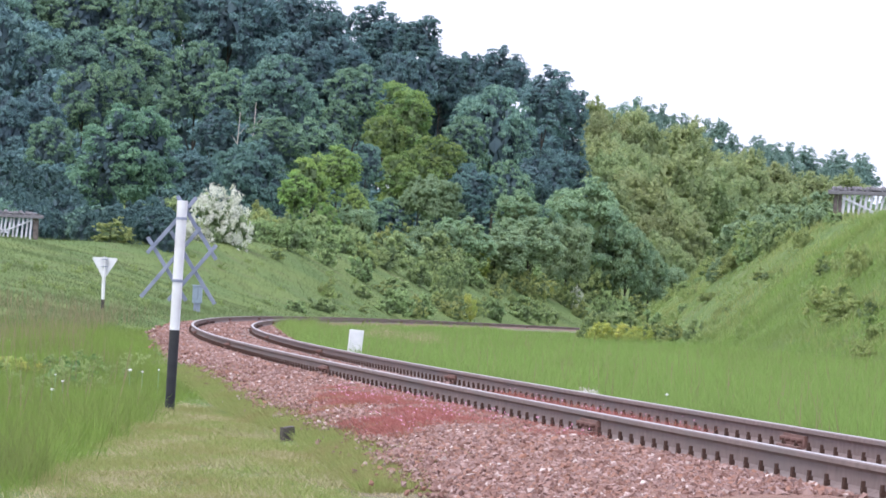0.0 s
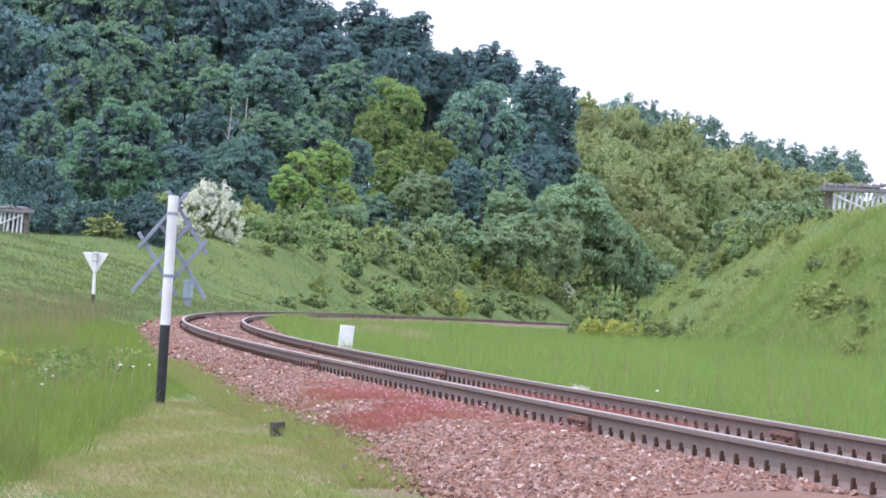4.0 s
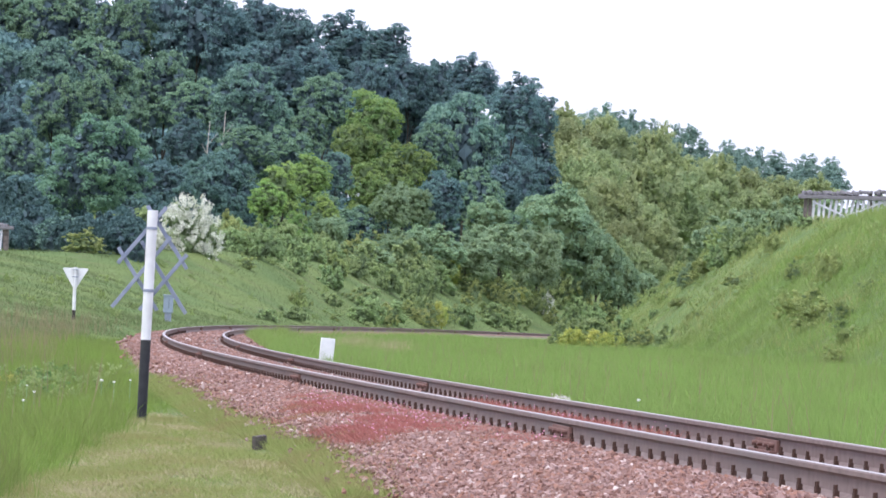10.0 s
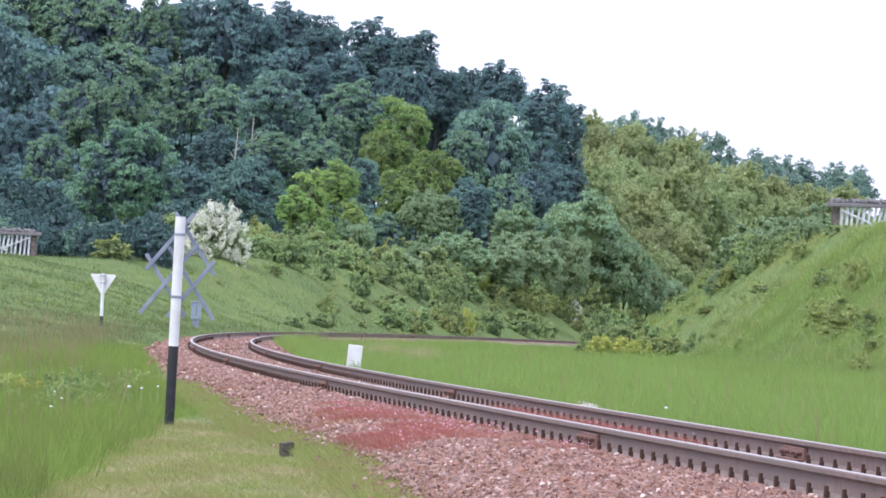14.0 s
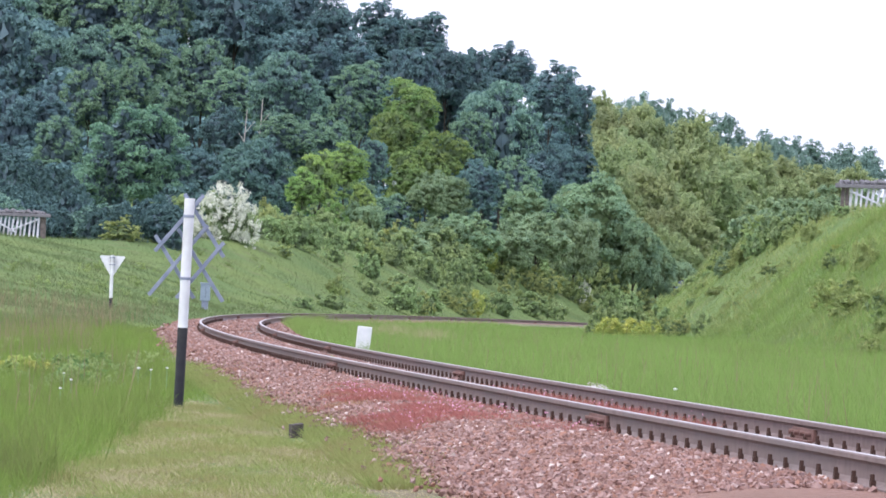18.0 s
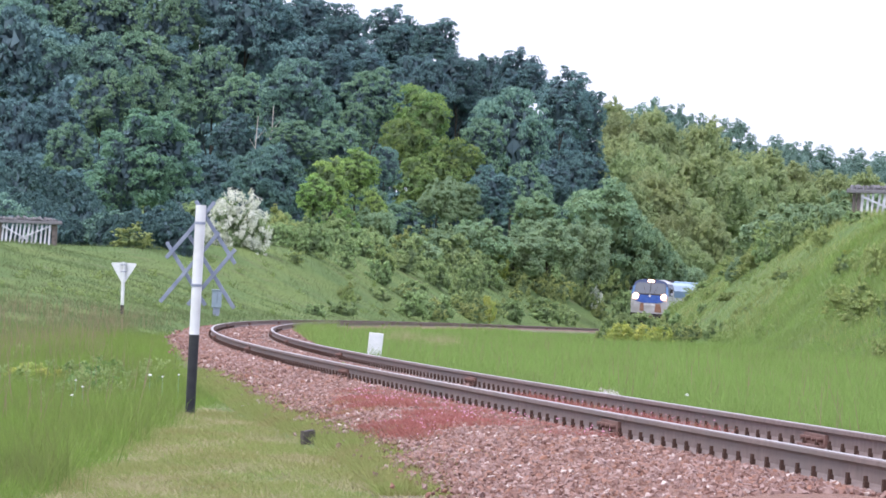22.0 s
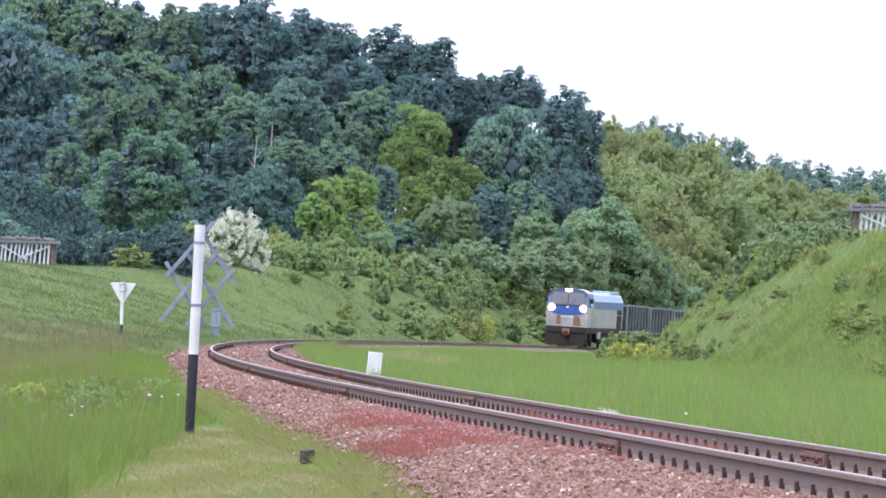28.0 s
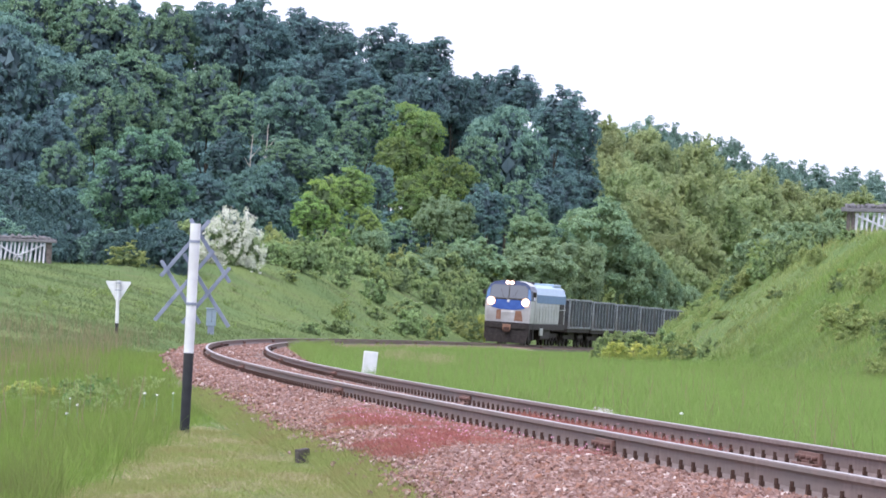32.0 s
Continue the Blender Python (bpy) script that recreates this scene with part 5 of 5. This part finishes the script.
def snow_fence(x, y, length, heading, height=1.6):
    """A panel fence of whitewashed pickets under a heavy worn beam, with paired dark posts at its ends."""
    f = thing("snow_fence", Matrix.Translation((x, y, gz(x, y))) @ turned(0, 0, heading), "old snow fence of pale pickets under worn grey beam", "fence", "snow fences")
    g = random.Random(int(x))

    def z_at(u):
        p = f.matrix_world @ Vector((u, 0, 0))
        return gz(p.x, p.y) - f.matrix_world.translation.z

    n = int((length - 0.7) / 0.24)
    for i in range(n + 1):
        u = 0.35 + i * (length - 0.7) / n + g.uniform(-0.02, 0.02)
        hgt = height - 0.40
        part("picket", box(0.110 + g.uniform(-0.015, 0.02), 0.03, hgt + 0.15, (u, g.uniform(-0.02, 0.02), z_at(u) + hgt / 2 - 0.05), 0.006, turned(0, 5 + g.uniform(-3, 3), 0)), PALE_WOOD, f)
    ends = [0.0, 0.20] + [2.9 * i for i in range(1, int(length / 2.9))] + [length - 0.16, length]
    for u in ends:
        part("post", box(0.17, 0.18, height + 0.25, (u, 0.12, z_at(u) + height / 2 - 0.18), 0.02, turned(0, g.uniform(-3, 3), 0)), DARK_WOOD, f, "dark weathered post")
    bays = max(1, int(length / 2.9))
    for i in range(bays):
        u0, u1 = length * i / bays + 0.3, length * (i + 1) / bays - 0.3
        mid = (u0 + u1) / 2 + 0.15
        for a0, b0, za, zb in ((u0, mid, height - 0.48, 0.22), (mid - 0.5, u1, 0.32, height - 0.46)):
            za, zb = za + z_at(a0), zb + z_at(b0)
            part("brace", box(math.hypot(b0 - a0, zb - za), 0.03, 0.085, ((a0 + b0) / 2, -0.055, (za + zb) / 2), 0.005, turned(0, -math.degrees(math.atan2(zb - za, b0 - a0)), 0)), PALE_WOOD, f)
    pitch = math.degrees(math.atan2(z_at(length) - z_at(0), length))
    for k, (dy, dz) in enumerate(((-0.07, -0.26), (0.10, -0.22))):
        bm = box(length + 0.7, 0.19, 0.17, (length / 2, dy, (z_at(0) + z_at(length)) / 2 + height + dz), 0.03, turned(0, -pitch, 0))
        part("beam", bm, OLD_WOOD, f, "worn grey timber beam")
    for i in range(int((length + 0.3) / 0.17)):
        u = -0.1 + i * 0.17 + g.uniform(-0.04, 0.04)
        bm = bmesh.new()
        bmesh.ops.create_icosphere(bm, subdivisions=1, radius=g.uniform(0.09, 0.16), matrix=Matrix.Translation((u, g.uniform(-0.05, 0.08), z_at(u) + height - 0.10 + g.uniform(-0.03, 0.04))) @ turned(g.uniform(0, 90), g.uniform(0, 90), 0) @ Matrix.Diagonal((1.2, 1, 0.75, 1)))
        part("timber_end", bm, OLD_WOOD, f, "grey weathered timber end")


crossing_sign()
yield_sign()
relay_box()
marker_board()
stump()
snow_fence(17.5, 232.0, 8.0, -2, 1.50)
snow_fence(-26.7, 296.0, 3.4, 0, 1.55)


def white_flowers():
    """White flower heads in the tall grass."""
    for x, y, r in ((-3.5, 59, 0.026), (-3.3, 58, 0.020), (-3.2, 59.5, 0.016), (-3.9, 54, 0.020), (-3.75, 50.5, 0.02), (-4.2, 57, 0.014), (2.9, 65, 0.03)):
        fl = thing("white_flower", Matrix.Translation((x, y, gz(x, y))), "small white flower head above the grass", "flower", "white flowers")
        part("stalk", rod(0.004, 0.32, (0, 0, 0.15), None, 5), LEAF_MID, fl)
        bm = bmesh.new()
        bmesh.ops.create_icosphere(bm, subdivisions=1, radius=r, matrix=Matrix.Translation((0, 0, 0.32)) @ Matrix.Diagonal((1, 1, 0.6, 1)))
        part("flower_head", bm, WHITE_PETAL, fl)


white_flowers()


def pale_stones():
    """Single pale stones that stand out of the red ballast and the meadow."""
    for x, y, r in ((0.43, 34.0, 0.034), (0.55, 34.3, 0.026), (0.16, 37.2, 0.028), (-2.25, 74.5, 0.035), (0.75, 33.2, 0.026), (1.35, 34.6, 0.022)):
        st = thing("pale_stone", Matrix.Translation((x, y, gz(x, y) + 0.07)) @ turned(20 * x, 15, 50 * y), "pale whitish stone among the red ballast stones", "stone", "pale stones")
        bm = bmesh.new()
        bmesh.ops.create_icosphere(bm, subdivisions=2, radius=r, matrix=Matrix.Diagonal((1.3, 1.0, 0.75, 1)))
        for v in bm.verts:
            v.co *= 1 + 0.14 * math.sin(v.co.x * 60 / (r * 20) + y) + 0.1 * math.sin(v.co.y * 90 / (r * 20) + x)
        part("stone", bm, PALE_STONE, st)


pale_stones()


def sandy_patch():
    """Pale sand and chips laid bare in the meadow beside the rails."""
    n = 900
    y = 81.0 + rng.normal(0, 2.6, n)
    x = 0.0291 * y + rng.normal(0, 0.12, n)
    r = rng.uniform(0.012, 0.035, n)
    z = ground(x, y) + r * 0.5
    kv, kf = KNOB
    v = kv[None] * (r[:, None] * rng.uniform(0.7, 1.3, (n, 3)))[:, None, :] * [1.2, 1.2, 0.7] + np.stack([x, y, z], -1)[:, None, :]
    f = kf[None] + (np.arange(n) * len(kv))[:, None, None]
    tagged(new("pale_rubble", mesh_of("pale_rubble", v.reshape(-1, 3), f.reshape(-1, 3), PALE_STONE)), "pale sandy stone chips bare in the meadow", "gravel", kind="stuff")


sandy_patch()


# ---- the train ----
def wheel_mesh():
    bm = rod(0.50, 0.13, (0, 0, 0), turned(0, 90, 0), 24)
    rod(0.53, 0.035, (-0.05, 0, 0), turned(0, 90, 0), 24, bm=bm)
    rod(0.15, 0.20, (0, 0, 0), turned(0, 90, 0), 12, bm=bm)
    me = bpy.data.meshes.new("wheel")
    bm.to_mesh(me)
    bm.free()
    me.materials.append(UNDER)
    return me


WHEEL = wheel_mesh()


def bogie(parent, y, axles):
    span = (len(axles) - 1) * abs(axles[1] - axles[0])
    for e in (-1, 1):
        bm = box(0.14, span + 1.2, 0.30, (e * 1.02, y, 0.72), 0.04)
        for a in axles:
            box(0.20, 0.34, 0.34, (e * 1.04, y + a, 0.52), 0.04, bm=bm)
        part("bogie_frame", bm, UNDER, parent)
        for a in axles:
            shared("wheel", WHEEL, parent, Matrix.Translation((e * 0.78, y + a, 0.50)) @ turned(0, 0, 180 if e > 0 else 0))


def coupler(parent, y, way):
    bm = box(0.16, 0.62, 0.2, (0, y + way * 0.25, 1.05), 0.03)
    box(0.42, 0.22, 0.34, (0.05, y + way * 0.58, 1.05), 0.06, bm=bm)
    part("coupler", bm, IRON, parent)


CAB_OUT = [(-1.52, 1.55), (1.52, 1.55), (1.56, 2.2), (1.56, 3.15), (1.48, 3.75), (1.34, 4.08), (1.05, 4.28), (0.55, 4.38), (-0.55, 4.38), (-1.05, 4.28), (-1.34, 4.08), (-1.48, 3.75), (-1.56, 3.15), (-1.56, 2.2)]


def raked(y, z):
    """How far the cab's face stands back at a height."""
    return y + 0.30 * max(0.0, z - 3.05) + 0.10 * max(0.0, 2.0 - z)


def cab_slice(z0, z1, y0, y1, grow=0.0):
    """The part of the cab between two heights, with the leaning face."""
    bm = prism([(x * (1 + grow), z) for x, z in CAB_OUT], y0, y1)
    geom = bm.verts[:] + bm.edges[:] + bm.faces[:]
    for z, n in ((z0, (0, 0, -1)), (z1, (0, 0, 1))):
        r = bmesh.ops.bisect_plane(bm, geom=bm.verts[:] + bm.edges[:] + bm.faces[:], plane_co=(0, 0, z), plane_no=n, clear_outer=True)
        edges = [e for e in r["geom_cut"] if isinstance(e, bmesh.types.BMEdge)]
        if edges:
            bmesh.ops.edgeloop_fill(bm, edges=edges)
    for v in bm.verts:
        if v.co.y < (y0 + y1) / 2:
            v.co.y = raked(v.co.y, v.co.z)
    bmesh.ops.recalc_face_normals(bm, faces=bm.faces)
    return bm


def face_panel(outline, y, thick):
    """A panel that lies on the leaning face of the cab."""
    bm = prism(outline, y, y + thick)
    for v in bm.verts:
        v.co.y = raked(v.co.y, v.co.z)
    return bm


def locomotive():
    loco = thing("locomotive", Matrix(), "blue and silver diesel locomotive with bright headlights", "locomotive")
    f = -10.9
    part("underframe", box(2.95, 20.6, 0.42, (0, 0, 1.32), 0.05), UNDER, loco)
    part("pilot", prism([(-1.5, 0.35), (1.5, 0.35), (1.55, 1.55), (-1.55, 1.55)], f - 0.05, f + 0.5), UNDER, loco, "black front pilot plate")
    part("snow_plough", prism([(-1.35, 0.16), (1.35, 0.16), (1.45, 0.7), (-1.45, 0.7)], f - 0.28, f - 0.02), UNDER, loco)
    part("buffer_beam", box(2.5, 0.08, 0.30, (0, f - 0.09, 1.28), 0.02), UNDER, loco)
    part("coupler_plate", box(0.55, 0.06, 0.42, (0, f - 0.14, 1.20), 0.03), RUST_PAINT, loco, "reddish coupler plate")
    coupler(loco, f, -1)
    part("cab_lower", cab_slice(1.5, 3.05, f, f + 3.4), SILVER, loco, "silver lower cab")
    part("cab_upper", cab_slice(3.05, 4.5, f, f + 3.4), NAVY, loco, "dark blue cab top")
    for e in (-1, 1):
        part("corner_pillar", face_panel([(e * 1.33, 3.08), (e * 1.545, 3.08), (e * 1.47, 3.74), (e * 1.30, 3.86)][::e], f - 0.02, 0.25), STEEL_BLUE, loco, "faded blue corner pillar")
    part("roof_cap", cab_slice(4.04, 4.6, f + 0.05, f + 3.4, 0.012), SILVER, loco, "pale cab roof")
    part("blue_band", face_panel([(-1.50, 3.06), (-1.46, 2.74), (-1.05, 2.50), (-0.5, 2.40), (0.5, 2.40), (1.05, 2.50), (1.46, 2.74), (1.50, 3.06)], f - 0.03, 0.06), BLUE, loco, "curved blue band across the nose")
    glass = part("windscreen", face_panel([(-1.31, 3.16), (1.31, 3.16), (1.25, 3.86), (1.08, 4.08), (-1.08, 4.08), (-1.25, 3.86)], f - 0.02, 0.05), GLASS, loco, "wide dark windscreen")
    part("windscreen_pillar", face_panel([(-0.03, 3.20), (0.03, 3.20), (0.03, 4.02), (-0.03, 4.02)], f - 0.035, 0.03), UNDER, loco)
    part("windscreen_sill", face_panel([(-1.28, 3.08), (1.28, 3.08), (1.26, 3.18), (-1.26, 3.18)], f - 0.03, 0.05), UNDER, loco)
    for e in (-1, 1):
        part("wiper", box(0.02, 0.02, 0.62, (e * 0.45, raked(f - 0.06, 3.5), 3.5), 0, turned(-16, e * 24, 0)), UNDER, loco)
        part("headlight", rod(0.145, 0.10, (e * 1.18, f - 0.05, 2.93), turned(90, 0, 0), 20), HEADLIGHT, loco, "bright lit headlight")
        part("headlight_glare_ring", rod(0.29, 0.06, (e * 1.18, f - 0.02, 2.93), turned(90, 0, 0), 20), GLARE_RING, loco, "glowing ring added for the headlight glare")
        part("nose_patch", face_panel([(e * 0.62 - 0.17, 1.72), (e * 0.62 + 0.17, 1.72), (e * 0.62 + 0.14, 2.36), (e * 0.62 - 0.14, 2.36)] if e < 0 else [(0.45, 1.66), (1.05, 1.66), (0.92, 2.34), (0.52, 2.34)], f - 0.02, 0.04), RUST_PAINT, loco, "brown primer patch")
        part("handrail", rod(0.022, 1.5, (e * 1.45, f - 0.10, 2.25), None, 8), SILVER, loco)
        part("cab_side_window", box(0.04, 0.85, 0.66, (e * 1.555, f + 1.5, 3.42), 0.02, turned(0, -e * 6, 0)), GLASS, loco)
        part("cab_door", box(0.04, 0.62, 1.9, (e * 1.56, f + 2.6, 2.5), 0.02), SILVER, loco)
        part("mirror", box(0.22, 0.06, 0.34, (e * 1.72, f + 0.55, 3.5), 0.02), UNDER, loco)
        part("cab_step", box(0.30, 0.5, 0.9, (e * 1.35, f + 2.6, 0.95), 0.03), UNDER, loco)
        part("top_lamp", rod(0.10, 0.08, (e * 0.15, f + 0.28, 4.24), turned(90, 0, 0), 16), TOPLIGHT, loco, "lit roof headlamp")
        part("hood_blue_stripe", box(0.03, 17.4, 0.56, (e * 1.43, 1.75, 3.24), 0.005), STEEL_BLUE, loco, "blue stripe along the hood")
        part("side_grille", box(0.05, 2.6, 1.5, (e * 1.425, 8.4, 2.2), 0.01), UNDER, loco, "dark radiator grille")
        for i in range(7):
            part("hood_door", box(0.04, 1.45, 1.25, (e * 1.425, -5.7 + 1.75 * i, 2.2), 0.015), SILVER, loco)
        part("walkway_rail", rod(0.02, 17.0, (e * 1.50, 1.7, 2.55), turned(90, 0, 0), 6), SILVER, loco)
    part("top_lamp_box", box(0.62, 0.22, 0.30, (0, f + 0.40, 4.24), 0.05), RUST_PAINT, loco, "reddish top lamp box")
    part("number_panel", face_panel([(-0.45, 2.22), (0.45, 2.22), (0.45, 2.36), (-0.45, 2.36)], f - 0.02, 0.03), WHITE_PAINT, loco, "pale plate below the band")
    part("nose_emblem", rod(0.09, 0.04, (0, f - 0.05, 3.0), turned(90, 0, 0), 16), WHITE_PAINT, loco, "round pale emblem")
    part("hood", prism([(-1.40, 1.5), (1.40, 1.5), (1.42, 3.5), (1.25, 3.95), (0.9, 4.15), (-0.9, 4.15), (-1.25, 3.95), (-1.42, 3.5)], f + 3.5, 10.5), SILVER, loco, "silver engine hood")
    part("hood_roof", prism([(-1.46, 3.52), (1.46, 3.52), (1.28, 3.99), (0.92, 4.20), (-0.92, 4.20), (-1.28, 3.99)], f + 3.7, 10.3), PALE_BLUE, loco, "pale blue hood roof")
    part("exhaust", box(0.8, 1.6, 0.25, (0, -1.0, 4.28), 0.04), UNDER, loco)
    part("air_vent", box(1.6, 2.2, 0.22, (0, -4.6, 4.26), 0.05), UNDER, loco)
    part("radiator_fan_housing", box(2.2, 4.2, 0.2, (0, 7.6, 4.25), 0.05), PALE_BLUE, loco)
    part("fuel_tank", box(2.7, 5.4, 0.72, (0, 0, 0.80), 0.12), UNDER, loco)
    part("battery_box", box(0.12, 1.6, 0.5, (1.46, -3.6, 0.98), 0.03), SILVER, loco, "pale side box")
    bogie(loco, -6.9, (-1.85, 0, 1.85))
    bogie(loco, 6.9, (-1.85, 0, 1.85))
    return loco


def gondola():
    car = thing("gondola_wagon", Matrix(), "dark grey ribbed open goods wagon of the train", "wagon", "wagons of the goods train")
    part("underframe", box(2.9, 13.0, 0.28, (0, 0, 1.22), 0.03), UNDER, car)
    for e in (-1, 1):
        part("side_wall", box(0.05, 12.7, 2.1, (e * 1.45, 0, 2.42), 0.01), WAGON_PAINT, car)
        part("end_wall", box(2.9, 0.05, 2.1, (0, e * 6.36, 2.42), 0.01), WAGON_PAINT, car)
        part("top_rail", box(0.12, 12.85, 0.14, (e * 1.48, 0, 3.44), 0.02), WAGON_RIB, car)
        part("top_rail", box(3.0, 0.12, 0.14, (0, e * 6.38, 3.44), 0.02), WAGON_RIB, car)
        part("bottom_rail", box(0.10, 12.85, 0.16, (e * 1.50, 0, 1.42), 0.02), WAGON_RIB, car)
        for i in range(8):
            wide = 0.26 if i in (0, 7) else 0.15
            part("side_post", box(0.11, wide, 2.0, (e * 1.52, -6.25 + i * 12.5 / 7, 2.42), 0.02), WAGON_RIB, car)
        for i in range(3):
            part("end_post", box(0.15, 0.10, 2.0, (-1.0 + i, e * 6.42, 2.42), 0.02), WAGON_RIB, car)
        coupler(car, e * 6.5, e)
    bm = bmesh.new()
    bmesh.ops.create_grid(bm, x_segments=6, y_segments=26, size=1.0, matrix=Matrix.Diagonal((1.42, 6.32, 1, 1)))
    for v in bm.verts:
        v.co.z = 3.15 + 0.16 * math.sin(v.co.y * 1.1) * math.cos(v.co.x * 1.2) + 0.06 * math.sin(v.co.y * 5 + v.co.x * 3)
    part("coal_load", bm, COAL, car, "dark load of coal")
    part("centre_sill", box(0.7, 12.4, 0.5, (0, 0, 1.0), 0.04), UNDER, car)
    part("brake_gear", box(1.9, 3.6, 0.55, (0, 0, 0.80), 0.08), UNDER, car)
    bogie(car, -4.3, (-0.92, 0.92))
    bogie(car, 4.3, (-0.92, 0.92))
    return car


LOCO = locomotive()
WAGONS = [gondola()]
for _i in range(8):
    WAGONS.append(copy_thing(WAGONS[0], Matrix()))


def motions():
    """The train comes round the bend at a steady 28 km/h."""
    front, speed = 344.3, 7.806
    def rows(back):
        out = []
        for t in range(33):
            s = front + speed * (32 - t) + back
            roll = math.degrees(math.atan2(2 * CANT, 1.6))
            out.append((t, track_pose(s) @ turned(0, roll, 0)))
        return out
    walk(LOCO, rows(10.9))
    for i, w in enumerate(WAGONS):
        walk(w, rows(22.4 + 13.92 * (i + 0.5)))
    # the wheels of the locomotive and of the wagons behind it roll along
    steps = [32.0 * i / 380 for i in range(381)]
    for car in [LOCO] + WAGONS[:2]:
        for w in [c for c in car.children if c.name.startswith("wheel")]:
            base = w.matrix_basis.copy()
            way = 1 if base[0][0] > 0 else -1
            walk(w, [(t, base @ turned(way * math.degrees(speed * t / 0.5), 0, 0)) for t in steps])


motions()
